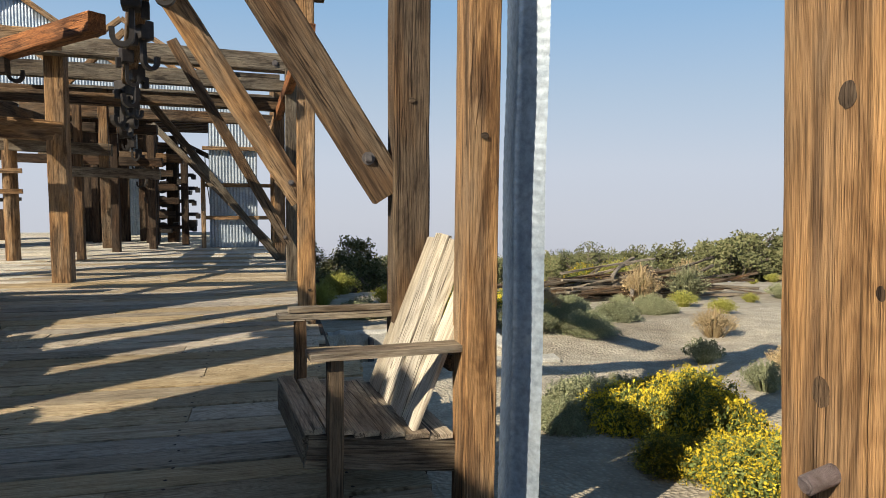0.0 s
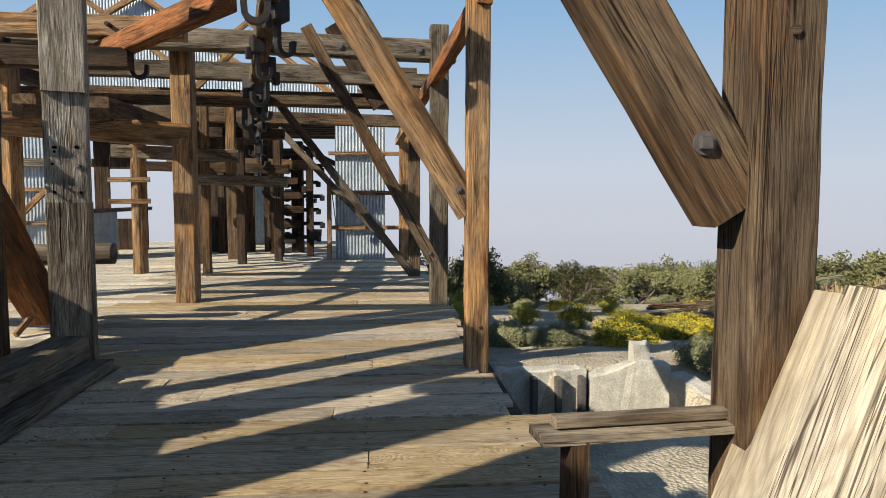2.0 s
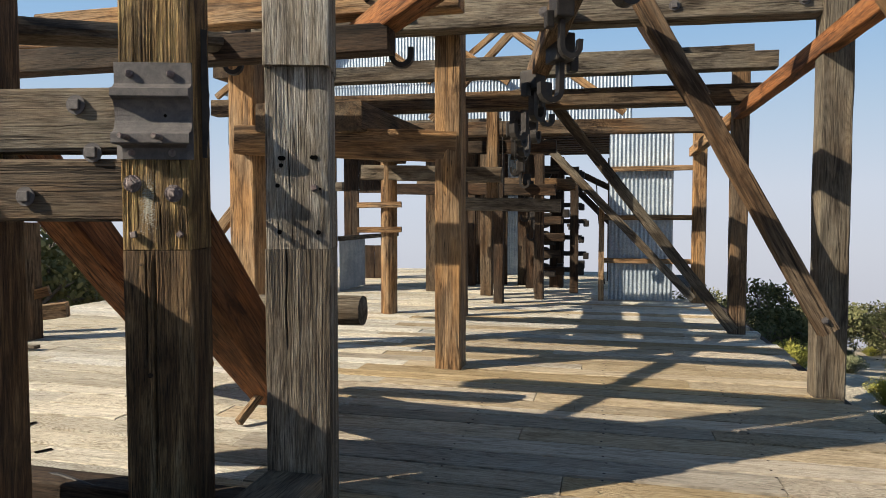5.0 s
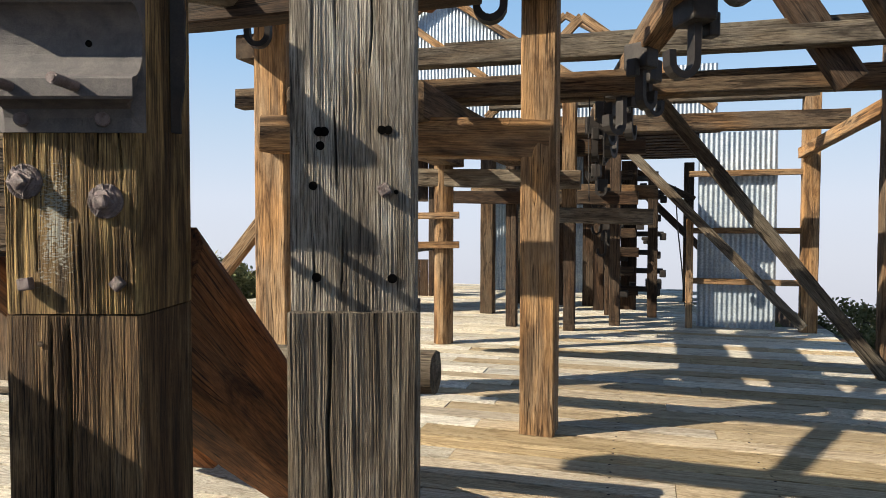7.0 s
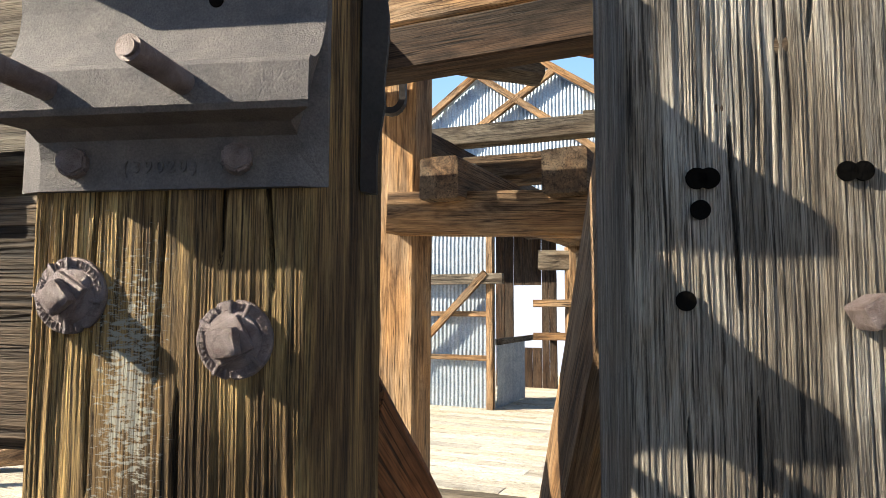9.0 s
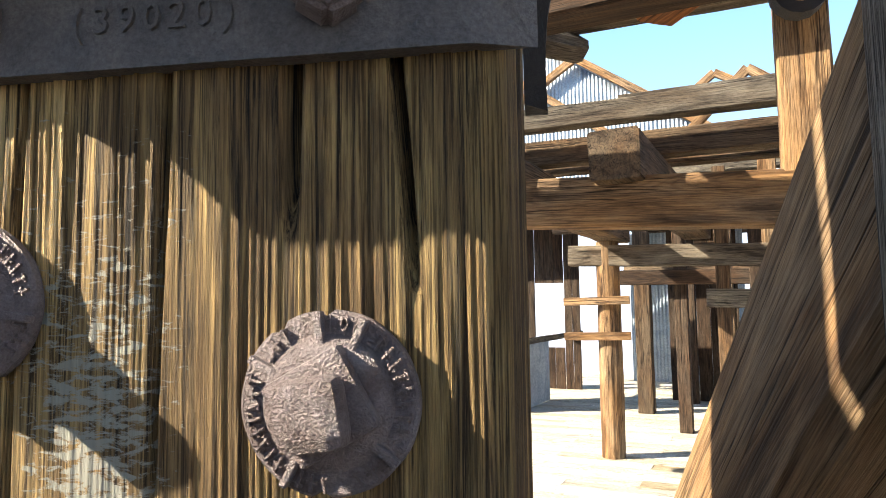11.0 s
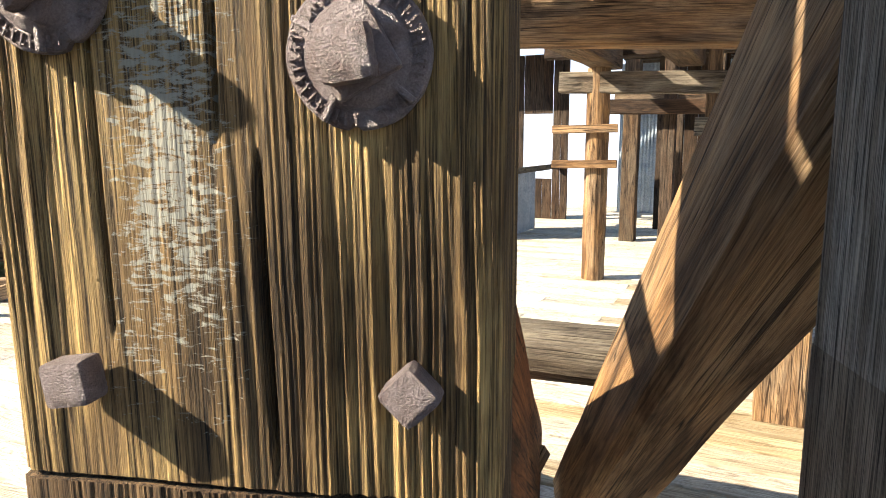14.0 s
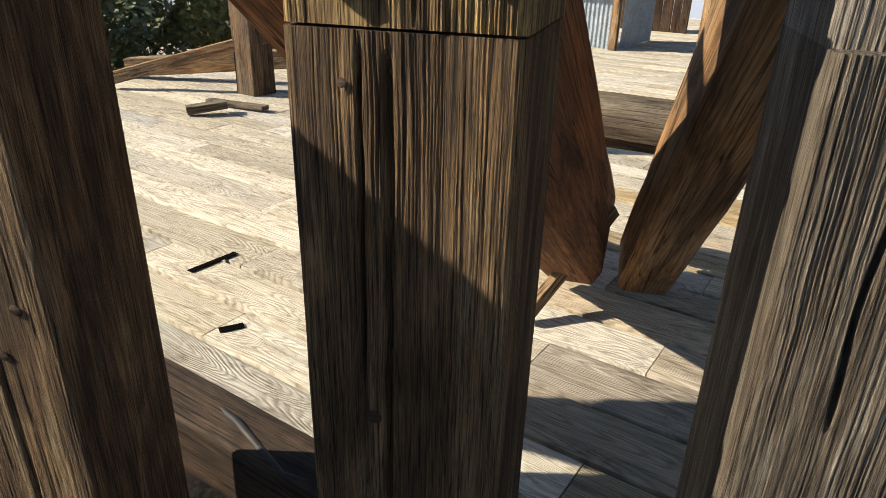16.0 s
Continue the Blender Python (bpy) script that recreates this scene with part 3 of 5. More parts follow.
# ---- the two bolted posts ----
def relief_post(name, m, width, depth, z0, z1, mat, seed, amp, nx=90, nz=150, cracks=()):
    """A post whose front face carries real grain ridges; local X across, Y inwards, Z up."""
    bm = bmesh.new()
    rows = []
    for k in range(nz + 1):
        z = z0 + (z1 - z0) * k / nz
        row = []
        for i in range(nx + 1):
            u = i / nx
            x = u * width
            wob = 0.012 * noise.noise(Vector((x * 3, z * 1.1, seed)))
            xx = x + wob
            xx += 0.0022 * noise.noise(Vector((x * 20, z * 9, seed + 7)))
            g = 0.7 * noise.noise(Vector((xx * 75, z * 1.1, seed + 2))) + 0.75 * noise.noise(Vector((xx * 170, z * 1.8, seed + 5))) + 0.8 * noise.noise(Vector((xx * 340, z * 3.0, seed + 9)))
            env = 0.5 + 0.7 * noise.noise(Vector((x * 5, z * 2.0, seed + 11)))
            y = -amp * g * max(0.15, env) + amp * 1.2 * noise.noise(Vector((x * 8, z * 1.2, seed + 20)))
            for cx, ca, cz0, cz1, cw in cracks:
                if cz0 < z < cz1:
                    c = cx + ca * (z - cz0) + 0.008 * noise.noise(Vector((z * 5, cx * 9, seed)))
                    fade = min(1, (z - cz0) / 0.06, (cz1 - z) / 0.06)
                    y += 0.03 * fade * math.exp(-((x - c) / cw) ** 2)
            edge = min(u, 1 - u) * width
            y += 0.006 * math.exp(-edge / 0.006)
            if i in (0, nx):
                y = 0.01
            row.append(bm.verts.new((x, y, z)))
        rows.append(row)
    for a, b in zip(rows, rows[1:]):
        for i in range(nx):
            bm.faces.new((a[i], a[i + 1], b[i + 1], b[i]))
    bl = [bm.verts.new((0, depth, z0)), bm.verts.new((width, depth, z0)), bm.verts.new((width, depth, z1)), bm.verts.new((0, depth, z1))]
    bm.faces.new([bl[0]] + [r[0] for r in rows] + [bl[3]])
    bm.faces.new([bl[2]] + [r[-1] for r in reversed(rows)] + [bl[1]])
    bm.faces.new((bl[0], bl[3], bl[2], bl[1]))
    bm.faces.new([bl[0], bl[1]] + list(reversed(rows[0])))
    bm.faces.new([bl[3]] + rows[-1] + [bl[2]])
    return bm


MA = pose(-2.2656, 7.0516, 0, 0, 0, 17)
MB = pose(-1.654, 7.324, 0, 0, 0, 18.1)
MZ = pose(-3.27, 6.86, 0, 0, 0, 20)

post_a = tagged(new("bolted_post"), "dark square timber post with bolted iron saddle and spliced pad", "post")
post_a.matrix_basis = MA
part("upper_pad", relief_post("u", None, 0.33, 0.31, 1.402, 2.9, W_POST_A, 3.0, 0.005, 330, 300,
                              cracks=((0.185, 0.0, 1.405, 1.62, 0.0022), (0.29, -0.12, 1.72, 2.1, 0.0022), (0.16, 0.0, 1.62, 2.2, 0.0018), (0.075, 0.0, 1.5, 2.0, 0.0016), (0.225, 0.02, 1.75, 2.2, 0.003))), W_POST_A, post_a, "golden-brown ridged pad with pale chalky marks")
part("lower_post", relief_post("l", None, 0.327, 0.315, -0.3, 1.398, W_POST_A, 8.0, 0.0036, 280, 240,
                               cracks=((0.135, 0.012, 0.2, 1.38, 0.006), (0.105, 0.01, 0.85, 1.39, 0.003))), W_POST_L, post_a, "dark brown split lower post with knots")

post_b = tagged(new("bolted_post"), "grey weathered timber post with drilled bolt holes", "post")
post_b.matrix_basis = MB
part("middle_post", relief_post("m", None, 0.318, 0.3, 1.40, 2.3, W_POST_B, 14.0, 0.0034, 280, 240,
                               cracks=((0.118, -0.02, 1.7, 1.92, 0.0018), (0.2, 0.03, 2.0, 2.28, 0.0016), (0.06, 0.01, 1.42, 1.6, 0.0015), (0.13, 0.01, 1.42, 1.62, 0.0015))), W_POST_B, post_b)
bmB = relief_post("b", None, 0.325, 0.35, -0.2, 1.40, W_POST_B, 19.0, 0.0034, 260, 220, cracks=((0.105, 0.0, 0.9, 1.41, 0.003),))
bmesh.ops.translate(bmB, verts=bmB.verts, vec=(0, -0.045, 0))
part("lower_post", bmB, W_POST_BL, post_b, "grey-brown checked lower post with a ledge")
bmB = relief_post("c", None, 0.325, 0.35, 2.3, 3.8, W_POST_B, 23.0, 0.002, 60, 90)
bmesh.ops.translate(bmB, verts=bmB.verts, vec=(0, -0.045, 0))
part("upper_post", bmB, W_POST_B, post_b)
bm = box_bm(0.0, 0.33, 0.0, 0.31, 2.9, 3.8, 0.01)
part("top_post", bm, W_POST_A, post_a)

post_z = tagged(new("bolted_post"), "dark brown timber post with a long check", "post")
post_z.matrix_basis = MZ
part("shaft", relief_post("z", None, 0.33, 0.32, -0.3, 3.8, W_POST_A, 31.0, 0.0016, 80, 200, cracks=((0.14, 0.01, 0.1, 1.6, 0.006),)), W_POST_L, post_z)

for u, z, r in ((0.075, 1.85, 0.012), (0.088, 1.85, 0.012), (0.078, 1.815, 0.011), (0.232, 1.855, 0.011), (0.248, 1.855, 0.011),
                (0.06, 1.715, 0.011), (0.068, 1.485, 0.012), (0.258, 1.482, 0.012), (0.268, 1.7, 0.006)):
    bm = cyl_bm(r, 0.003, 18, pose(u, -0.0035, z, 90, 0, 0))
    part("bolt_hole", bm, HOLE, post_b)


def bolt_head(parent, u, z, size=0.034, out=0.028, turn=20, y=0.0, washer=0.0):
    bm = bmesh.new()
    box_bm(-size / 2, size / 2, -size / 2, size / 2, 0, out, 0.005, bm)
    ob = part("bolt_head", bm, IRON_WASHER, parent, "square rusty bolt head", pose(u, y, z, 90, 0, 0) @ pose(0, 0, 0, 0, 0, turn))
    return ob


bolt_head(post_a, 0.058, 1.475, 0.03, 0.024, 8)
bolt_head(post_a, 0.276, 1.476, 0.029, 0.022, 44)
bolt_head(post_b, 0.24, 1.704, 0.03, 0.045, 30)


def cast_washer(u, z, turn):
    """A round cast washer with raised rim lettering, three radial ribs and a square bolt head."""
    base = pose(u, -0.001, z, 90, 0, 0) @ pose(0, 0, 0, 0, 0, turn) @ Matrix.Scale(0.96, 4)
    bm = bmesh.new()
    prof = [(0.044, 0.0), (0.044, 0.005), (0.0425, 0.0065), (0.0325, 0.0065), (0.0305, 0.0095), (0.0245, 0.014), (0.0, 0.014)]
    n = 56
    rings = []
    for r, h in prof[:-1]:
        ring = []
        for i in range(n):
            a = 2 * math.pi * i / n
            k = 1 + 0.018 * noise.noise(Vector((math.cos(a) * 3, math.sin(a) * 3, z * 9)))
            nick = 1.0
            for na in (1.72, 2.2, 4.75):
                if r > 0.04 and abs((a - na + math.pi) % (2 * math.pi) - math.pi) < 0.05:
                    nick = 0.93
            ring.append(bm.verts.new((r * k * nick * math.cos(a), r * k * nick * math.sin(a), h)))
        rings.append(ring)
    for a, b in zip(rings, rings[1:]):
        for i in range(n):
            bm.faces.new((a[i], a[(i + 1) % n], b[(i + 1) % n], b[i]))
    bm.faces.new(rings[-1])
    w = part("cast_washer", bm, IRON_WASHER, post_a, "rusty pink-grey cast washer with raised lettering", base)
    for a in (68, 100, 155, 245, 325):
        bm = box_bm(0.023, 0.0435, -0.002, 0.002, 0.004, 0.0115, 0.001)
        part("rib", bm, IRON_WASHER, w, m=pose(0, 0, 0, 0, 0, a))
    bm = box_bm(-0.021, 0.021, -0.021, 0.021, 0.009, 0.021, 0.003)
    part("nut_block", bm, IRON_WASHER, w, "worn square iron nut", m=pose(0, 0, 0, 0, 0, 33))
    bm = box_bm(-0.0165, 0.0165, -0.0165, 0.0165, 0.018, 0.036, 0.0075)
    part("bolt_end", bm, IRON_WASHER, w, m=pose(0, 0, 0, 4, -3, 12))
    for count, a0, step in ((8, 52, -9.5), (3, -42, -10), (12, 168, 9.4), (3, 128, 9.5)):
        for k in range(count):
            bm = box_bm(-0.0008, 0.0008, -0.004, 0.004, 0, 0.0024, 0.0004)
            box_bm(-0.0026, 0.0026, (0.002, -0.001, -0.0035)[k % 3], (0.0034, 0.0006, -0.002)[k % 3], 0, 0.0022, 0.0004, bm)
            part("worn_letter", bm, IRON_WASHER, w, m=pose(0, 0, 0, 0, 0, a0 + step * k) @ pose(0.0375, 0, 0.006, 0, 0, -90 + 6 * (k % 3)))
    for text, a0, step in (("100", 92, -10.5),):
        for k, ch in enumerate(text):
            cu = bpy.data.curves.new("letter", "FONT")
            cu.body, cu.size, cu.extrude, cu.align_x, cu.align_y, cu.resolution_u = ch, 0.0098, 0.0013, "CENTER", "CENTER", 2
            tmp = bpy.data.objects.new("letter", cu)
            me = bpy.data.meshes.new_from_object(tmp)
            bpy.data.objects.remove(tmp)
            me.materials.append(IRON_WASHER)
            ob = new("letter", me)
            ob.parent = w
            a = a0 + step * k
            ob.matrix_basis = pose(0, 0, 0, 0, 0, a) @ pose(0.0375, 0, 0.0072, 0, 0, -90)
    return w


cast_washer(0.055, 1.719, 25)
cast_washer(0.247, 1.6725, -4)


def saddle():
    """A cast iron cable saddle: flanged foot, protruding ledge, concave trough and upper flange."""
    s = tagged(new("iron_saddle"), "dark cast iron saddle bolted across a timber post", "iron casting")
    s.matrix_basis = MA
    prof = [(0.0, 1.834), (-0.011, 1.834), (-0.011, 1.868), (-0.016, 1.888), (-0.035, 1.898), (-0.066, 1.902), (-0.07, 1.908), (-0.07, 1.948), (-0.066, 1.954)]
    for k in range(13):
        a = math.pi * k / 12
        prof.append((-0.066 + 0.05 * math.sin(a), 2.037 - 0.083 * math.cos(a)))
    prof += [(-0.07, 2.126), (-0.07, 2.16), (-0.035, 2.172), (-0.018, 2.19), (-0.018, 2.29), (0.0, 2.29)]
    bm = bmesh.new()
    x0, x1 = -0.015, 0.345
    a = [bm.verts.new((x0 + (0.03 if 0 < i < 5 else 0), y, z)) for i, (y, z) in enumerate(prof)]
    b = [bm.verts.new((x1 - (0.03 if 0 < i < 5 else 0), y, z)) for i, (y, z) in enumerate(prof)]
    for i in range(len(prof) - 1):
        bm.faces.new((a[i], b[i], b[i + 1], a[i + 1]))
    bm.faces.new(list(reversed(b)))
    bm.faces.new(a)
    bm.faces.new((a[0], a[-1], b[-1], b[0]))
    bmesh.ops.recalc_face_normals(bm, faces=bm.faces)
    part("casting", bm, IRON, s)
    for u in (0.065, 0.215):
        bm = cyl_bm(0.0125, 0.1, 18, pose(u, -0.115, 1.93, 90, 0, 0), None, None, 0.004)
        part("pin", bm, IRON_WASHER, s, "round iron pin")
    for u in (0.06, 0.25):
        bm = cyl_bm(0.02, 0.018, 6, pose(u, -0.019, 1.864, 90, 0, 20), 0.017, None, 0.003)
        part("nut", bm, IRON_WASHER, s, "rounded iron nut")
        bm = cyl_bm(0.022, 0.02, 6, pose(u, -0.026, 2.235, 90, 0, 20), 0.018, None, 0.003)
        part("nut", bm, IRON_WASHER, s, "rounded iron nut")
    bm = cyl_bm(0.008, 0.004, 14, pose(0.22, -0.0165, 2.04, 90, 0, 0))
    part("drilled_hole", bm, HOLE, s)
    for k, ch in enumerate("(39020)"):
        cu = bpy.data.curves.new("digit", "FONT")
        cu.body, cu.size, cu.extrude, cu.align_x, cu.resolution_u = ch, 0.02, 0.0015, "CENTER", 2
        tmp = bpy.data.objects.new("digit", cu)
        me = bpy.data.meshes.new_from_object(tmp)
        bpy.data.objects.remove(tmp)
        me.materials.append(IRON)
        ob = new("cast_digit", me)
        ob.parent = s
        ob.matrix_basis = pose(0.118 + 0.0135 * k, -0.0115, 1.852, 90, 0, 0)
    return s


saddle()
# torn strip on the far side of the bolted post
bm = bmesh.new()
n = 26
for k in range(n + 1):
    z = 1.86 + 0.64 * k / n
    o = 0.36 + 0.02 * noise.noise(Vector((z * 4, 1, 2))) + 0.008 * noise.noise(Vector((z * 19, 4, 2)))
    for x, y in ((0.334, 0.17), (o, 0.19), (o, 0.2), (0.334, 0.2)):
        bm.verts.new((x, y, z))
bm.verts.ensure_lookup_table()
for k in range(n):
    for j in range(4):
        a, b = 4 * k + j, 4 * k + (j + 1) % 4
        bm.faces.new((bm.verts[a], bm.verts[b], bm.verts[b + 4], bm.verts[a + 4]))
bm.faces.new([bm.verts[i] for i in (3, 2, 1, 0)])
bm.faces.new([bm.verts[4 * n + i] for i in range(4)])
part("torn_strip", bm, IRON_DARK, post_a, "black torn iron strip")

WA = "raking braces behind the posts"
beam("raking_brace", (-2.25, 7.5, 1.4), (-2.66, 9.22, 0.27), 0.28, 0.5, W_RED, "thick reddish raking timber brace", "brace", WA, round_=0.08)
beam("raking_brace", (-1.6, 7.62, 1.95), (-2.36, 9.35, 0.12), 0.24, 0.28, W_GOLD, "thick raking timber brace with long split", "brace", WA, round_=0.06)
beam("raking_brace", (-3.15, 7.15, 2.1), (-3.6, 9.6, 0.14), 0.24, 0.3, W_RED, "thick reddish raking timber brace", "brace", WA, round_=0.08)
beam("loose_stick", (-2.66, 8.70, 0.03), (-2.5, 9.2, 0.42), 0.045, 0.06, W_GOLD, "short golden stick leaning on a brace", "stick")
beam("log_roller", (-3.3, 9.22, 0.8), (-1.88, 9.26, 0.82), 0.24, 0.24, W_GREY, "grey round log roller with iron end", "log", round_=0.6)
beam("tie_beam", (-4.6, 6.72, 2.03), (-2.24, 7.2, 2.03), 0.2, 0.3, W_GREY, "heavy grey horizontal tie timber", "beam", "paired tie timbers")
beam("tie_beam", (-4.6, 6.72, 1.69), (-2.24, 7.2, 1.69), 0.2, 0.3, W_BROWN, "heavy brown horizontal tie timber", "beam", "paired tie timbers")

# kerb timbers along the walk
beam("kerb_timber", (-1.47, 3.4, 0.2), (-1.49, 7.28, 0.2), 0.3, 0.2, W_GREY, "heavy grey kerb timber along the pit", "timber", "kerb timbers", rough=0.01)
beam("kerb_timber", (-1.26, 3.2, 0.05), (-1.26, 7.3, 0.05), 0.22, 0.1, W_GREY, "low grey sill timber beside the kerb", "timber", "kerb timbers", rough=0.008)

# ---- inner posts and beams ----
IN = "inner timber posts"
upright("timber_post", -1.72, -1.45, 10.9, 11.17, 0, 3.45, W_GOLD, "square golden-brown timber post with a long check", group=IN)
upright("timber_post", -4.19, -3.87, 11.1, 11.42, 0, 3.65, W_GOLD, "square golden timber post with bright sunlit face", group=IN)
upright("timber_post", -3.6, -3.33, 14.5, 14.77, 0, 2.45, W_GOLD, "round log post with two nailed slats", group=IN, round_=0.55)
upright("timber_post", -2.3, -2.16, 14.53, 14.7, 0, 3.2, W_BROWN, "slim brown square timber post", group=IN)
upright("timber_post", -3.73, -3.49, 17.85, 18.1, 0, 2.9, W_BROWN, "plain brown timber deck post", group=IN)
upright("timber_post", -2.47, -2.24, 17.4, 17.6, 0, 3.0, W_BROWN, "plain brown timber deck post", group=IN)
upright("timber_post", -1.84, -1.66, 14.55, 14.7, 1.78, 3.3, W_GOLD, "short golden hanging timber post", group=IN)
upright("timber_post", -0.16, -0.06, 17.1, 17.25, 0, 1.75, W_GOLD, "short golden stud beside the tin wall", group=IN)
upright("timber_post", -2.6, -2.4, 20.0, 20.2, 0, 3.0, W_DARK, "timber post in the far house, shade put into its dark colour", group=IN)
upright("timber_post", -1.75, -1.55, 19.0, 19.2, 0, 3.0, W_DARK, "timber post in the far house, shade put into its dark colour", group=IN)
upright("timber_post", 0.0, 0.2, 21.0, 21.2, 0, 3.0, W_DARK, "timber post in the far house, shade put into its dark colour", group=IN)
IB = "inner timber beams"
beam("inner_beam", (-4.0, 11.0, 2.42), (-1.5, 11.0, 2.28), 0.2, 0.31, W_GOLD, "thick golden beam between two posts", "beam", IB)
beam("inner_beam", (-2.6, 10.75, 2.6), (-2.5, 14.9, 2.6), 0.3, 0.3, W_BROWN, "brown joist with sawn end grain", "beam", IB)
beam("inner_beam", (-3.5, 10.75, 2.62), (-3.4, 14.9, 2.6), 0.3, 0.3, W_BROWN, "brown joist with sawn end grain", "beam", IB)
beam("inner_beam", (-3.9, 14.6, 2.3), (-1.6, 14.6, 2.22), 0.18, 0.24, W_GREY, "grey beam on a log post", "beam", IB)
beam("inner_beam", (-2.4, 14.6, 1.78), (-0.7, 14.6, 1.74), 0.16, 0.2, W_GREY, "grey plank shelf under a hanging post", "beam", IB)
beam("inner_beam", (-3.8, 17.5, 2.3), (-0.6, 17.5, 2.2), 0.18, 0.22, W_BROWN, "brown beam in the far bay", "beam", IB)
beam("round_beam", (-4.21, 5.88, 2.38), (-2.82, 10.85, 3.31), 0.17, 0.17, W_GREY, "dark weathered pole beam with iron spikes", "beam", rough=0.01, round_=0.3)
beam("inner_beam", (-7.5, 11.2, 3.75), (-1.5, 11.2, 3.7), 0.2, 0.24, W_GOLD, "golden beam over the inner posts", "beam", IB)
for z in (1.76, 1.36):
    beam("nailed_slat", (-3.95, 14.47, z), (-3.2, 14.47, z + 0.01), 0.04, 0.09, W_GOLD, "short slat nailed across a log post", "slat", "nailed slats")
beam("diagonal_strut", (-4.9, 11.3, 0.9), (-4.15, 11.3, 1.75), 0.1, 0.12, W_GOLD, "short golden diagonal strut", "brace")


# ---- corrugated tin ----
def corrugated(width, height, pitch=0.076, amp=0.009, bend=0.0, seed=0.0):
    """A sheet in local XZ with vertical flutes and a dented surface, 1.5 mm thick."""
    bm = bmesh.new()
    nx, nz = max(8, int(width / pitch * 8)), max(3, int(height / 0.3))
    for side in (0, 1):
        rows = []
        for k in range(nz + 1):
            row = []
            for i in range(nx + 1):
                x, z = width * i / nx, height * k / nz
                y = amp * math.sin(2 * math.pi * x / pitch) + 0.012 * noise.noise(Vector((x * 1.5, z * 1.5, seed))) + bend * (x / width) ** 2
                row.append(bm.verts.new((x, y + 0.002 * side, z)))
            rows.append(row)
        for a, b in zip(rows, rows[1:]):
            for i in range(nx):
                f = (a[i], a[i + 1], b[i + 1], b[i])
                bm.faces.new(f if side == 0 else tuple(reversed(f)))
    return bm


def tin_wall(name, m, width, rows, label):
    w = tagged(new(name), label, "wall", kind="structure")
    w.matrix_basis = m
    z = 0.0
    for i, h in enumerate(rows):
        part("tin_sheet", corrugated(width, h + 0.04, seed=i * 3.3 + width), TIN, w, m=pose(0, 0.012 * (i % 2), z), smooth=True)
        z += h
    return w


tin_wall("wall_tin_walk", pose(0.02, 17.35, 0, 0, 0, -2), 1.16, (0.78, 0.84, 0.92, 0.55), "blue-grey corrugated tin wall beside the walk")
for z in (0.75, 1.56, 2.47):
    beam("girt", (-0.12, 17.27, z), (1.65, 17.2, z), 0.08, 0.09, W_GOLD, "horizontal timber girt on a tin wall", "girt", "girts")
# tin house on the far side
tin_wall("wall_tin_house", pose(-7.4, 17.3, 0), 1.9, (0.95, 0.95, 0.95, 0.8), "pale corrugated tin wall of the far house")
upright("timber_post", -5.62, -5.5, 17.18, 17.28, 0, 3.2, W_GOLD, "golden corner stud of the tin house", group=IN)
for z in (0.85, 1.6):
    beam("girt", (-7.4, 17.22, z), (-5.5, 17.22, z), 0.06, 0.09, W_GOLD, "horizontal timber girt on a tin wall", "girt", "girts")
beam("girt", (-7.4, 17.15, 2.2), (-5.3, 17.15, 2.2), 0.1, 0.18, W_GREY, "thick grey girt with bolts", "girt", "girts")
beam("diagonal_strut", (-7.2, 17.12, 0.7), (-5.6, 17.12, 2.3), 0.08, 0.12, W_GOLD, "long diagonal strut on a tin wall", "brace")
tin_wall("wall_tin_side", pose(-5.5, 17.4, 0, 0, 0, 90), 1.5, (1.1,), "low dark tin side wall")
beam("girt", (-5.5, 17.4, 1.12), (-5.5, 21.4, 1.12), 0.08, 0.1, W_GREY, "horizontal timber girt of the far house", "girt", "girts")


def gable(x0, x1, y, zb, zt, mat=TIN):
    bm = corrugated(x1 - x0, zt - zb, seed=x0)
    mid = (x1 - x0) / 2
    for v in bm.verts:
        top = (zt - zb) * (1 - abs(v.co.x - mid) / mid)
        v.co.z = min(v.co.z, max(0.02, top))
    w = tagged(mesh_object("wall_gable", bm, mat, None, pose(x0, y, zb), True), "corrugated tin gable of the far house", "wall", kind="structure")
    return w


gable(-9.4, -2.4, 19.5, 4.7, 7.1)
tin_wall("wall_tin_upper", pose(-9.4, 19.52, 3.42), 9.9, (1.28,), "pale corrugated tin above the far house's open front")
far_slopes = tagged(new("tin_roof"), "weathered tin roof of the far house", "roof")
for sgn, x0 in ((1, -9.6), (-1, -2.2)):
    m, length = along((x0, 21.7, 4.7), (-5.9, 21.7, 7.2))
    part("roof_slope", box_bm(0, length, -2.2, 2.2, 0.0, 0.03, 0.004), TIN, far_slopes, "", m)
# Partition boards coloured dark to stand in for the shaded interior.
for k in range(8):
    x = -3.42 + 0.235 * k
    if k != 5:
        upright("partition_board", x, x + 0.228, 19.62, 19.66, 0, 3.3, W_DARK, "upright board of the far house's partition, coloured dark for interior shade", "board", "partition boards")
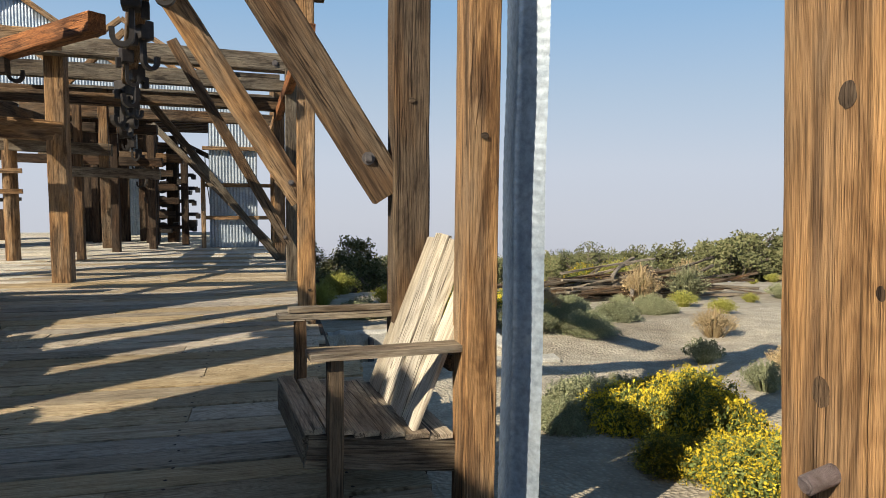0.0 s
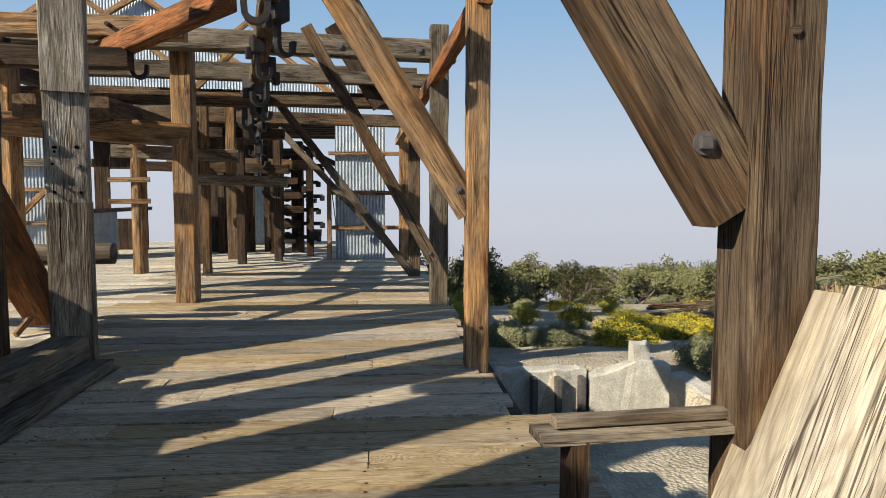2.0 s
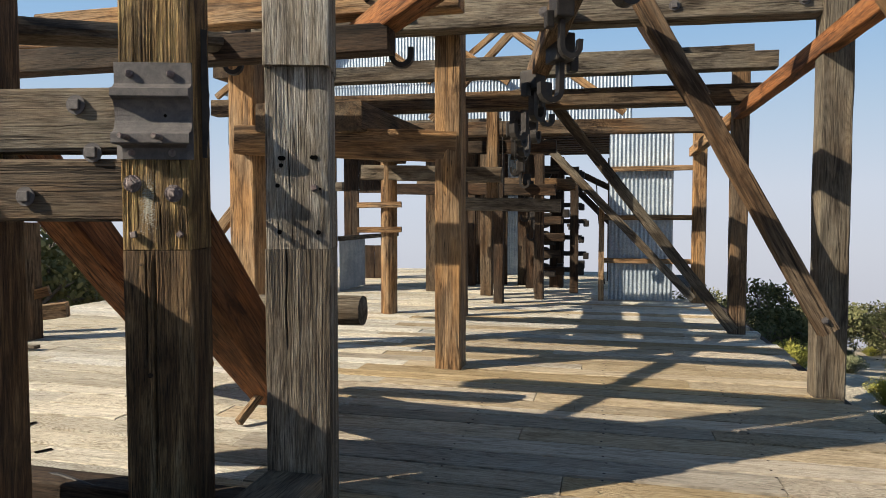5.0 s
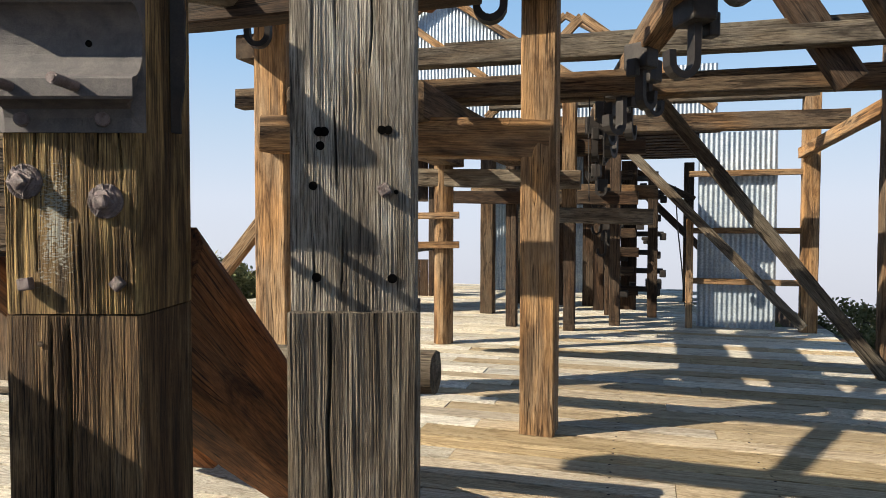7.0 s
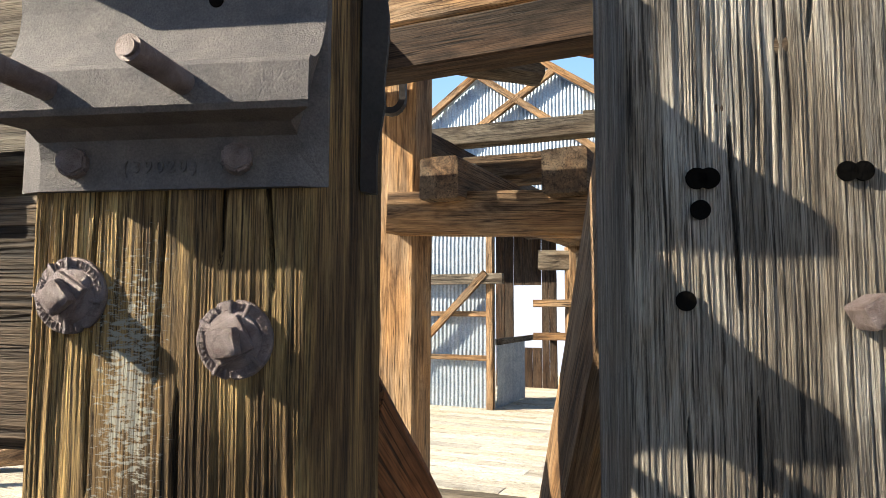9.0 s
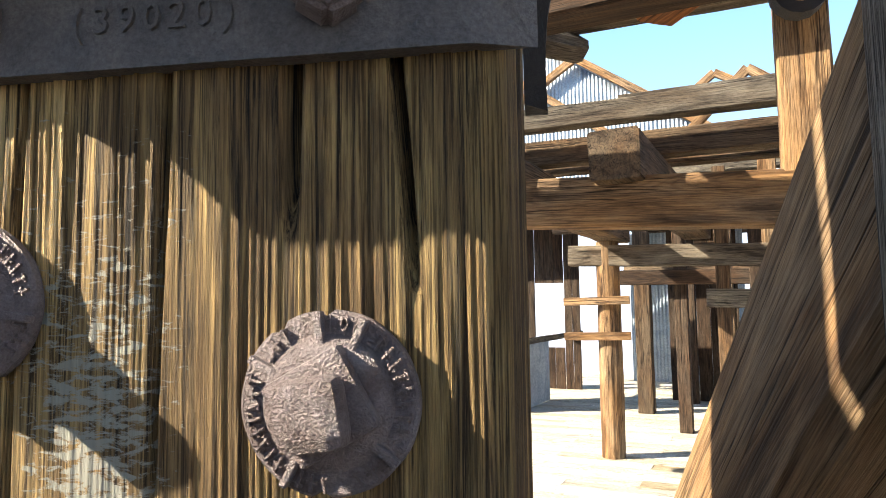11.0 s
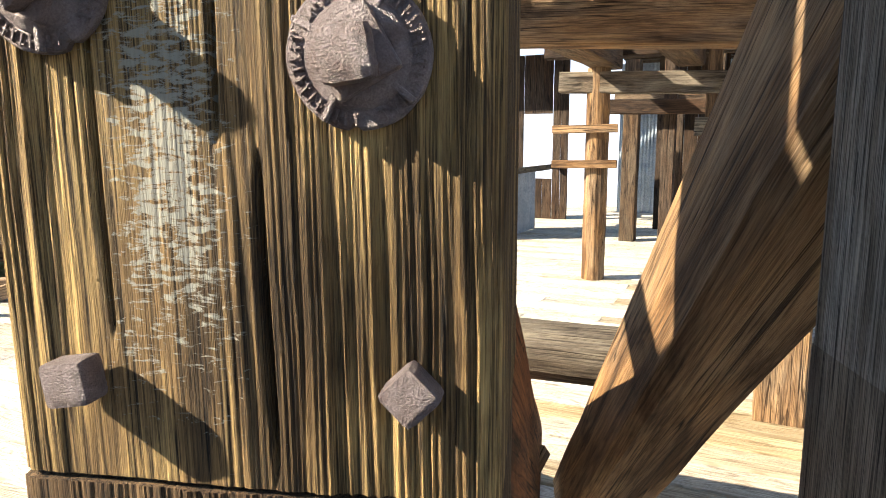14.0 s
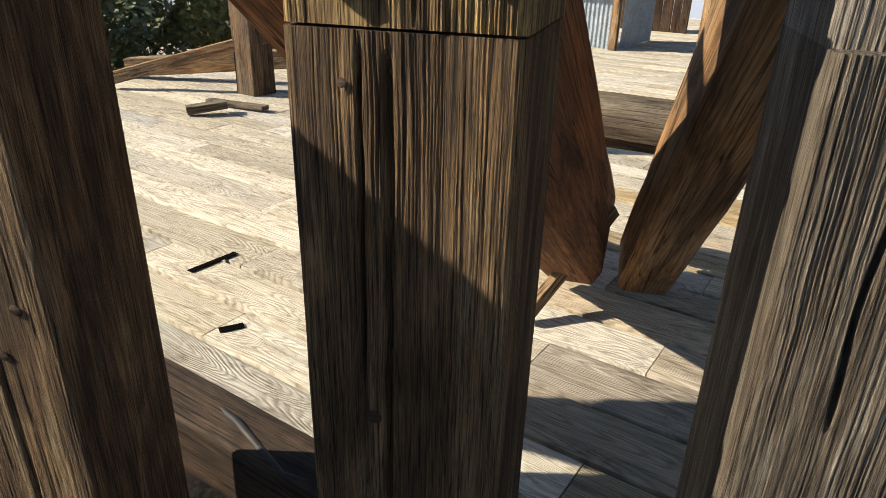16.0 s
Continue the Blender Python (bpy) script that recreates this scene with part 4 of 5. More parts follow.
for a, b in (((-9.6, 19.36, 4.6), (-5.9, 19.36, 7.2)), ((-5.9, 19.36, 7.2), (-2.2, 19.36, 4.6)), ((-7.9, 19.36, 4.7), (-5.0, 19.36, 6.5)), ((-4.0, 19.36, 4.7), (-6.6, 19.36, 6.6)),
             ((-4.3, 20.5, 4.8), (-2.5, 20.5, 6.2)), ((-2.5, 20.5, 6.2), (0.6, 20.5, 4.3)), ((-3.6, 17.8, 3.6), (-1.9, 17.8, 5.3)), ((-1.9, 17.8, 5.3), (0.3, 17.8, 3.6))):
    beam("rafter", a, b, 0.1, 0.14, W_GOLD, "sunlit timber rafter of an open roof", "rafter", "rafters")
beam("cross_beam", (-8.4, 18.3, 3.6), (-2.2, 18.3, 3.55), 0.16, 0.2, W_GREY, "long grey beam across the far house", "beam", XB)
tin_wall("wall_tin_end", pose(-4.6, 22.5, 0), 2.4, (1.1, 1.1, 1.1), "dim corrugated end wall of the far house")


# Board roof added low over the far house to throw its frame into shade.
roof = tagged(new("far_roof"), "dark timber boards added over the far house to shade it", "roof")
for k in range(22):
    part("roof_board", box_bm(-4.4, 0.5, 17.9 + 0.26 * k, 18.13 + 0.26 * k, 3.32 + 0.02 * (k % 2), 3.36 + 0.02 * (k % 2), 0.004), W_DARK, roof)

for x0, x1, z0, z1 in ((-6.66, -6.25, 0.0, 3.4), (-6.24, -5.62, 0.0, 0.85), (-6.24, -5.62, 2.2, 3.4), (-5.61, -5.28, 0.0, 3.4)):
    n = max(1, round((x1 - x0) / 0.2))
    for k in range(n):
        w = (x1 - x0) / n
        upright("partition_board", x0 + k * w, x0 + (k + 1) * w - 0.008, 20.5, 20.54, z0, z1, W_DARK, "upright board of the far house's partition, coloured dark for interior shade", "board", "partition boards")
# ---- unseen timber screen along the pit, behind the walk's start, added to cast shade ----
frng = random.Random(21)
fence = tagged(new("pit_fence"), "unseen screen of uneven timbers added along the pit to cast shade", "fence")
# Screen heights by y; the low stretches let sun patches onto the deck.
TOPS = ((1.9, 4.5), (2.42, 2.6), (2.58, 2.1), (3.38, 4.5), (3.76, 2.45), (4.42, 4.4), (4.8, 2.2), (5.08, 4.1), (5.85, 1.75), (6.5, 2.0))
yy = -7.0
while yy < 6.4:
    top = next(h for lim, h in TOPS if yy + 0.02 < lim)
    lim = next(lim for lim, h in TOPS if yy + 0.02 < lim)
    w = min(frng.uniform(0.12, 0.32), lim - yy)
    h = top + frng.uniform(-0.12, 0.22)
    part("fence_timber", box_bm(-3.3, -3.22, yy, yy + max(0.04, w - 0.014), -0.6, h, 0.006), W_GREY, fence)
    yy += w if yy > -1.5 else w + frng.choice((0.0, 0.0, 0.0, 0.24))
for z, y1 in ((1.2, 5.2), (2.75, 1.85), (3.9, 1.85)):
    part("fence_rail", box_bm(-3.42, -3.305, -7.0, y1, z, z + 0.22, 0.008), W_BROWN, fence)


# ---- hanger rail with iron hooks ----
beam("hanger_rail", (0.9, 4.3, 3.83), (-1.42, 15.0, 3.07), 0.2, 0.24, W_BROWN, "dark overhead timber rail carrying iron hooks", "rail")


def hook(x, y, z, s=1.0, turn=0):
    """A flat iron C-hook on a strap."""
    h = tagged(new("iron_hook"), "dark iron C-shaped hook hanging from a rail", "hook", "hanging hooks")
    h.matrix_basis = pose(x, y, z, 0, 0, turn) @ Matrix.Scale(s, 4)
    pts = [(0, 0, 0.1), (0, 0, -0.22)] + [(0.09 - 0.09 * math.cos(a), 0, -0.22 - 0.1 * math.sin(a)) for a in [math.pi * k / 8 for k in range(1, 8)]] + [(0.18, 0, -0.16)]
    bm = bmesh.new()
    prev = None
    for i, p in enumerate(pts):
        q = pts[min(i + 1, len(pts) - 1)]
        o = pts[max(i - 1, 0)]
        d = Vector((q[0] - o[0], 0, q[2] - o[2])).normalized()
        nrm = Vector((-d.z, 0, d.x)) * 0.024
        c = Vector(p)
        ring = [bm.verts.new(c + nrm + Vector((0, -0.045, 0))), bm.verts.new(c + nrm + Vector((0, 0.045, 0))),
                bm.verts.new(c - nrm + Vector((0, 0.045, 0))), bm.verts.new(c - nrm + Vector((0, -0.045, 0)))]
        if prev:
            for j in range(4):
                bm.faces.new((prev[j], prev[(j + 1) % 4], ring[(j + 1) % 4], ring[j]))
        else:
            bm.faces.new(list(reversed(ring)))
        prev = ring
    bm.faces.new(prev)
    part("hook_iron", bm, IRON_DARK, h)
    part("hanger_block", box_bm(-0.09, 0.09, -0.13, 0.13, 0.02, 0.26, 0.02), IRON_DARK, h)
    part("side_lug", box_bm(-0.16, -0.08, -0.05, 0.05, -0.06, 0.1, 0.015), IRON_DARK, h)
    return h


for k in range(13):
    y = 6.4 + 1.15 * k if k < 5 else 12.0 + 0.45 * (k - 5)
    x = 0.9 - 2.32 * (y - 4.3) / 10.7
    hook(x + (0.08, -0.08)[k % 2], y, 3.83 - 0.071 * (y - 4.3) - 0.3, (0.85, 1.1, 0.95)[k % 3], (0, 180, 20)[k % 3] + 7 * k)
for k in range(8):
    hook(-1.45 - 0.03 * (k % 3), 15.3 + 0.42 * k, 2.75 - 0.2 * k, 0.8, (0, 190)[k % 2])
hook(-1.75, 9.62, 3.1, 0.9, 10)
hook(-3.6, 10.4, 3.3, 0.9, 200)

# ---- far hoist frame with stacked iron arms ----
hoist = tagged(new("hoist_frame"), "dark far hoist frame with stacked iron arms", "machinery")
hoist.matrix_basis = pose(-1.1, 19.4, 0)
part("mast", timber_bm(2.9, 0.3, 0.3, 91), W_DARK, hoist, m=along((0, 0, 0), (0, 0, 2.9))[0])
part("mast", timber_bm(2.9, 0.2, 0.2, 92), W_DARK, hoist, m=along((-0.5, 0.3, 0), (-0.5, 0.3, 2.9))[0])
for k in range(7):
    z = 0.4 + 0.36 * k
    part("iron_arm", box_bm(0.1, 0.55 + 0.1 * (k % 2), -0.07, 0.07, z - 0.05, z + 0.05, 0.015), IRON_DARK, hoist)
    part("iron_claw", box_bm(0.48 + 0.1 * (k % 2), 0.6 + 0.1 * (k % 2), -0.09, 0.09, z - 0.12, z + 0.02, 0.02), IRON_DARK, hoist)
    part("iron_cheek", cyl_bm(0.15, 0.1, 16, pose(-0.25, -0.2, z, 90, 0, 0), None, None, 0.01), IRON_DARK, hoist)
tube("hanging_cable", [(-0.25, 19.3, 2.4), (-0.2, 19.3, 1.6), (-0.12, 19.3, 0.9), (-0.05, 19.3, 0.1)], 0.012, IRON_DARK, "thin dark hanging cable", "cable")
beam("diagonal_strut", (-0.9, 20.6, 2.4), (0.5, 20.8, 1.0), 0.12, 0.14, W_DARK, "diagonal strut in the far house, shade put into its dark colour", "brace")
beam("diagonal_strut", (-1.2, 20.8, 2.9), (0.2, 20.9, 2.2), 0.12, 0.14, W_DARK, "diagonal strut in the far house, shade put into its dark colour", "brace")


# ---- chair ----
def plank_bm(length, w, h, seed, rough=0.003):
    return timber_bm(length, w, h, seed, 5, rough)


def garden_chair():
    ch = tagged(new("slatted_armchair"), "weathered slatted wooden armchair with leaning plank back", "chair")
    ch.matrix_basis = pose(1.66, 2.66, 0, 0, 0, 7)

    def pl(name, p0, p1, w, h, mat, label="", roll=0, rough=0.004):
        SEED[0] += 1
        m, length = along(p0, p1, roll)
        return part(name, timber_bm(length, w, h, SEED[0], 6, rough), mat, ch, label, m)
    for i in range(6):
        x = 0.03 + 0.122 * i
        z = 0.37 - 0.02 * i
        pl("seat_slat", (x, 0.0, z), (x, 0.86, z + 0.01), (0.085, 0.115, 0.118, 0.112, 0.116, 0.114)[i], 0.026, W_PALE)
    pl("front_apron", (0.0, 0.03, 0.28), (0.0, 0.84, 0.29), 0.03, 0.13, W_GREY)
    for y in (0.02, 0.86):
        pl("side_rail", (0.0, y, 0.28), (0.86, y, 0.14), 0.04, 0.15, W_GREY)
    for y, z in ((-0.04, 0.725), (0.92, 0.72)):
        pl("arm", (0.0, y, z), (0.78, y, z - 0.01), 0.13, 0.03, W_PALE, "sun-bleached plank arm")
    pl("arm_strip", (0.06, 0.93, 0.757), (0.68, 0.93, 0.747), 0.06, 0.034, W_PALE)
    for y in (-0.02, 0.9):
        pl("front_leg", (0.12, y, 0.0), (0.12, y, 0.71), 0.06, 0.09, W_BROWN, "square brown front leg")
        pl("rear_leg", (0.74, y, 0.0), (0.74, y, 0.71), 0.05, 0.08, W_BROWN)
    for y0, y1, w, top in ((0.77, 0.76, 0.215, 1.17), (0.56, 0.54, 0.215, 1.2), (0.345, 0.325, 0.215, 1.18), (0.14, 0.11, 0.2, 1.1)):
        pl("back_plank", (0.5, y0, 0.24), (0.85, y1, top), w, 0.028, W_CHAIR, "pale sun-bleached back plank", 0, 0.006)
    pl("back_rail", (0.7, 0.02, 0.62), (0.7, 0.86, 0.62), 0.05, 0.08, W_BROWN)
    return ch


garden_chair()

# tin sheet nailed along the split post
sheet = tagged(new("tin_sheet"), "bent galvanised tin sheet with fine flutes hanging on a post", "tin sheet")
sheet.matrix_basis = pose(2.52, 2.66, -0.5, 0, 0, 0)
bm = bmesh.new()
nz, nx = 260, 14
rows = []
for k in range(nz + 1):
    z = 4.4 * k / nz
    row = []
    for i in range(nx + 1):
        u = i / nx
        x = 0.235 * u + 0.01 * noise.noise(Vector((z * 1.3, 2, 4)))
        y = (-0.1 + 0.36 * u if u < 0.55 else 0.098 - 0.27 * (u - 0.55)) + 0.004 * math.sin(z * 2 * math.pi / 0.05) * (0.4 + 0.6 * (1 - u)) + 0.012 * noise.noise(Vector((u * 3, z * 1.1, 7)))
        row.append(bm.verts.new((x, y, z)))
    rows.append(row)
for a, b in zip(rows, rows[1:]):
    for i in range(nx):
        bm.faces.new((a[i], a[i + 1], b[i + 1], b[i]))
part("fluted_sheet", bm, TIN, sheet, smooth=True)

# ---- concrete footing beside the deck ----
foot = tagged(new("concrete_footing"), "broken pale concrete footing with rusty plates", "footing")
foot.matrix_basis = pose(0, 0, 0)


def rubble_bm(x0, x1, y0, y1, z0, z1, seed):
    bm = box_bm(x0, x1, y0, y1, z0, z1)
    bmesh.ops.subdivide_edges(bm, edges=list(bm.edges), cuts=5, use_grid_fill=True)
    for v in bm.verts:
        q = noise.noise_vector(v.co * 2.3 + Vector((seed, 0, 0)))
        v.co += q * 0.04
        if v.co.z > z1 - 0.1:
            v.co.z += 0.1 * noise.noise(Vector((v.co.x * 3, v.co.y * 3, seed)))
    return bm


def wall_run(a, b, thick, top_a, top_b, seed):
    """A length of broken wall from a to b whose top runs from one height to another."""
    d = Vector((b[0] - a[0], b[1] - a[1], 0))
    n = max(6, int(d.length / 0.09))
    side = Vector((-d.y, d.x, 0)).normalized() * thick
    bm = bmesh.new()
    rings = []
    for i in range(n + 1):
        f = i / n
        p = Vector((a[0], a[1], 0)) + d * f
        zt = top_a + (top_b - top_a) * f + 0.035 * noise.noise(Vector((f * d.length * 7, seed, 1)))
        ring = []
        for q, z in ((p, -1.9), (p, -1.2), (p, zt - 0.02), (p + side * 0.12, zt), (p + side * 0.85, zt + 0.01), (p + side, zt - 0.03), (p + side, -1.9)):
            v = Vector((q.x, q.y, z))
            v += noise.noise_vector(Vector((v.x * 6, v.y * 6, v.z * 6 + seed))) * 0.018
            ring.append(bm.verts.new(v))
        rings.append(ring)
    for r0, r1 in zip(rings, rings[1:]):
        for k in range(7):
            bm.faces.new((r0[k], r0[(k + 1) % 7], r1[(k + 1) % 7], r1[k]))
    bm.faces.new(list(reversed(rings[0])))
    bm.faces.new(rings[-1])
    bmesh.ops.recalc_face_normals(bm, faces=bm.faces)
    return bm


part("front_wall", wall_run((2.3, 7.78), (5.2, 7.72), 0.26, -0.72, -0.74, 1), CONCRETE, foot)
part("back_wall", wall_run((2.3, 9.55), (3.62, 9.5), 0.2, -0.68, -0.66, 4), CONCRETE, foot)
part("broken_wall", wall_run((3.6, 9.32), (4.12, 9.22), 0.24, -0.72, -0.52, 7), CONCRETE, foot)
part("broken_wall", wall_run((4.12, 9.2), (4.52, 9.1), 0.24, -0.45, -0.56, 9), CONCRETE, foot)
part("side_wall", wall_run((4.5, 9.1), (4.78, 7.95), 0.24, -0.62, -0.8, 12), CONCRETE, foot)
part("broken_spike", rubble_bm(4.1, 4.3, 9.24, 9.4, -0.6, -0.28, 9), CONCRETE, foot)
for x in (2.9, 3.2, 3.5):
    part("iron_plate", box_bm(x, x + 0.07, 9.36, 9.56, -1.7, -0.74, 0.01), IRON, foot)


# ---- plants ----
def leaf_quads(bm, centre, radius, count, size, rng, squash=1.0, mi=0, up=0.0):
    for _ in range(count):
        d = Vector((rng.gauss(0, 1), rng.gauss(0, 1), rng.gauss(0, 1)))
        d.normalize()
        p = centre + Vector((d.x, d.y, d.z * squash)) * radius * rng.random() ** 0.4
        a = Vector((rng.gauss(0, 1), rng.gauss(0, 1), rng.gauss(0, 1) + up)).normalized()
        b = a.orthogonal().normalized()
        s = size * rng.uniform(0.6, 1.4)
        f = bm.faces.new([bm.verts.new(p + a * s), bm.verts.new(p + b * s * 0.4), bm.verts.new(p - a * s * 0.7), bm.verts.new(p - b * s * 0.4)])
        f.material_index = mi


def limb(bm, p0, p1, r0, r1, seg=5):
    d = (p1 - p0).normalized()
    a = d.orthogonal().normalized()
    b = d.cross(a)
    rings = []
    for p, r in ((p0, r0), (p1, r1)):
        rings.append([bm.verts.new(p + (a * math.cos(2 * math.pi * i / seg) + b * math.sin(2 * math.pi * i / seg)) * r) for i in range(seg)])
    for i in range(seg):
        bm.faces.new((rings[0][i], rings[0][(i + 1) % seg], rings[1][(i + 1) % seg], rings[1][i]))


def tree(seed, h, dead=0.0):
    rng = random.Random(seed)
    t = tagged(new("pinyon_tree"), "low dark green pinyon tree with twisted grey trunk", "tree", "trees beyond the clearing")
    wood_bm, crown = bmesh.new(), bmesh.new()
    tips = []

    def grow(p, d, length, r, depth):
        q = p + d * length
        limb(wood_bm, p, q, r, r * 0.7)
        if depth == 0:
            tips.append(q)
            return
        for _ in range(rng.choice((2, 3, 3))):
            nd = (d + Vector((rng.gauss(0, 0.6), rng.gauss(0, 0.6), rng.gauss(0.12, 0.35)))).normalized()
            grow(q, nd, length * rng.uniform(0.6, 0.85), r * 0.62, depth - 1)
    for _ in range(3):
        grow(Vector((rng.gauss(0, 0.1), rng.gauss(0, 0.1), -0.1)), Vector((rng.gauss(0, 0.45), rng.gauss(0, 0.45), 1)).normalized(), h * 0.28, h * 0.035, 3)
    for q in tips:
        if rng.random() < dead:
            continue
        leaf_quads(crown, q, h * 0.13, 46, h * 0.03, rng, 0.8)
    for _ in range(26):
        a, u = rng.uniform(0, 6.283), rng.random()
        leaf_quads(crown, Vector((math.cos(a) * h * 0.42 * u, math.sin(a) * h * 0.42 * u, h * rng.uniform(0.08, 0.5))), h * 0.13, 40, h * 0.03, rng, 0.8)
    part("trunk", wood_bm, BARK, t)
    part("crown", crown, LEAF_TREE, t)
    return t


def shrub(seed, kind, rich=False):
    rng = random.Random(seed)
    names = {"yellow": ("rabbitbrush", "yellow-flowering green rabbitbrush bush", LEAF_GREEN), "sage": ("sagebrush", "dusty grey-green sagebrush clump", LEAF_SAGE),
             "dry": ("dry_bush", "low tan dried-out brush clump", LEAF_DRY), "lime": ("rabbitbrush", "lime-yellow rabbitbrush clump in the sun", LEAF_LIME)}
    nm, lab, leaf = names[kind]
    s = tagged(new(nm), lab, "bush", kind + " bushes")
    stems, tips = bmesh.new(), bmesh.new()
    n = 1100 if rich else 330
    for _ in range(n if rich else 0):
        a, el = rng.uniform(0, 2 * math.pi), math.asin(rng.uniform(0.02, 1.0))
        lump = 0.8 + 0.35 * noise.noise(Vector((math.cos(a) * 1.6, math.sin(a) * 1.6, el * 1.5 + seed)))
        r = lump * rng.uniform(0.72, 1.0)
        top = Vector((math.cos(a) * math.cos(el) * 0.72, math.sin(a) * math.cos(el) * 0.72, 0.05 + math.sin(el) * 0.72)) * r
        base = Vector((top.x * 0.35, top.y * 0.35, -0.03))
        side = Vector((-math.sin(a), math.cos(a), 0)) * 0.0035
        mid = base.lerp(top, 0.6) + Vector((0, 0, 0.05))
        for p, q in ((base, mid), (mid, top)):
            stems.faces.new([stems.verts.new(p - side), stems.verts.new(p + side), stems.verts.new(q + side), stems.verts.new(q - side)])
        leaf_quads(stems, mid.lerp(top, 0.6), 0.07, 6, 0.024, rng, 1.0, 0, 1.2)
        if kind == "yellow" and el > 0.25 and noise.noise(Vector((top.x * 4, top.y * 4, top.z * 4 + seed))) + 0.35 * el > rng.uniform(-0.1, 0.45):
            leaf_quads(tips, top, 0.034, 9, 0.0115, rng)
        else:
            leaf_quads(tips, top, 0.045, 5, 0.02, rng, 1.3, 0, 1.6)
    for _ in range(0 if rich else n):
        a = rng.uniform(0, 2 * math.pi)
        sp = rng.random() ** 0.6
        top = Vector((math.cos(a) * sp * 0.55, math.sin(a) * sp * 0.55, rng.uniform(0.6, 0.95) * (1 - 0.45 * sp * sp)))
        base = Vector((top.x * 0.3, top.y * 0.3, -0.05))
        side = Vector((-math.sin(a), math.cos(a), 0)) * 0.006
        mid = base.lerp(top, 0.55) + Vector((0, 0, 0.06))
        for p, q in ((base, mid), (mid, top)):
            stems.faces.new([stems.verts.new(p - side), stems.verts.new(p + side), stems.verts.new(q + side), stems.verts.new(q - side)])
        leaf_quads(stems, mid.lerp(top, 0.4), 0.07, 5, 0.03, rng, 1.0, 0, 0.8)
        if kind == "yellow" and top.z > 0.38 and rng.random() < 0.72:
            leaf_quads(tips, top, 0.036, 12, 0.013, rng)
        elif kind == "sage":
            leaf_quads(tips, top, 0.04, 4, 0.028, rng, 1.4, 0, 2.0)
        elif kind == "lime":
            leaf_quads(tips, top, 0.05, 5, 0.02, rng)
        elif kind == "dry":
            leaf_quads(tips, top, 0.05, 3, 0.022, rng, 1.2, 0, 1.0)
        elif kind == "yellow":
            leaf_quads(tips, top, 0.03, 2, 0.015, rng)
    part("stem_mass", stems, leaf, s)
    part("leaf_mass", tips, LEAF_YELLOW if kind == "yellow" else leaf, s, "yellow flower heads" if kind == "yellow" else "")
    return s


def put(ob, x, y, s, turn, sz=1.0):
    return copy_thing(ob, pose(x, y, ground_z(x, y) - 0.02, 0, 0, turn) @ Matrix.Diagonal((s, s, s * sz, 1)))


rng = random.Random(5)
KINDS = {k: [shrub(i * 7 + len(k), k) for i in range(2)] for k in ("yellow", "sage", "dry", "lime")}
RICH = {k: [shrub(i * 5 + 40, k, True) for i in range(2)] for k in ("yellow", "sage")}
NEAR = [("yellow", 4.5, 4.75, 0.75, 0.85), ("sage", 4.0, 4.9, 0.6, 0.7), ("yellow", 4.75, 4.25, 0.95, 0.85), ("yellow", 5.2, 4.9, 0.9, 0.8), ("yellow", 4.55, 3.15, 0.8, 0.8), ("yellow", 4.3, 3.75, 0.6, 0.75), ("sage", 4.35, 5.35, 0.75, 0.75), ("sage", 5.1, 5.9, 0.6, 0.6),
        ("yellow", 4.9, 11.6, 1.0, 0.75), ("yellow", 5.9, 11.9, 0.9, 0.7), ("sage", 3.9, 11.8, 0.9, 0.7), ("sage", 5.5, 9.6, 1.0, 0.85), ("sage", 6.3, 9.2, 0.9, 0.7), ("sage", 3.2, 12.6, 0.9, 0.75), ("sage", 6.9, 11.2, 0.9, 0.6)]
for k, x, y, s, sz in NEAR:
    put(rng.choice(RICH[k]), x, y, s, rng.uniform(0, 360), sz)
for k, x, y in (("yellow", 5.6, 12.6), ("sage", 7.4, 10.2)):
    for i, o in enumerate(RICH[k]):
        o.matrix_basis = pose(x + 1.3 * i, y + 0.9 * i, ground_z(x + 1.3 * i, y + 0.9 * i) - 0.02, 0, 0, 70 * i) @ Matrix.Diagonal((0.8, 0.8, 0.6, 1))
SPOTS = [("sage", 6.6, 5.6, 0.5), ("sage", 7.0, 7.2, 0.5), ("dry", 6.2, 4.4, 0.4), ("dry", 7.6, 6.4, 0.5), ("dry", 8.2, 8.6, 0.7),
         ("lime", 2.7, 16.0, 0.8), ("yellow", 5.0, 14.6, 0.8), ("lime", 3.3, 17.6, 1.0), ("dry", 6.4, 11.0, 0.6), ("lime", 6.2, 15.0, 0.7), ("lime", 7.4, 15.4, 0.6), ("yellow", 8.4, 16.2, 0.7), ("lime", 4.2, 15.6, 0.7)]
for k, x, y, s in SPOTS:
    put(rng.choice(KINDS[k]), x, y, s, rng.uniform(0, 360), 0.75)
for _ in range(140):
    x, y = rng.uniform(5, 34), rng.uniform(4, 36)
    if (y < 9 and x < 7) or abs(x - 12) < 5 and 14 < y < 21:
        continue
    r = math.hypot(x - 2, y - 12)
    k = rng.choice(("lime", "lime", "sage", "dry", "sage"))
    put(rng.choice(KINDS[k]), x, y, rng.uniform(0.3, 0.7), rng.uniform(0, 360), 0.65)
for lst in KINDS.values():
    for i, o in enumerate(lst):
        o.matrix_basis = pose(9 + 2 * i + rng.uniform(0, 3), 13 + rng.uniform(0, 8), 0)
        o.location.z = ground_z(o.location.x, o.location.y) - 0.02

TREES = [tree(i, 2.6, (0.0, 0.08, 0.4)[i % 3]) for i in range(6)]
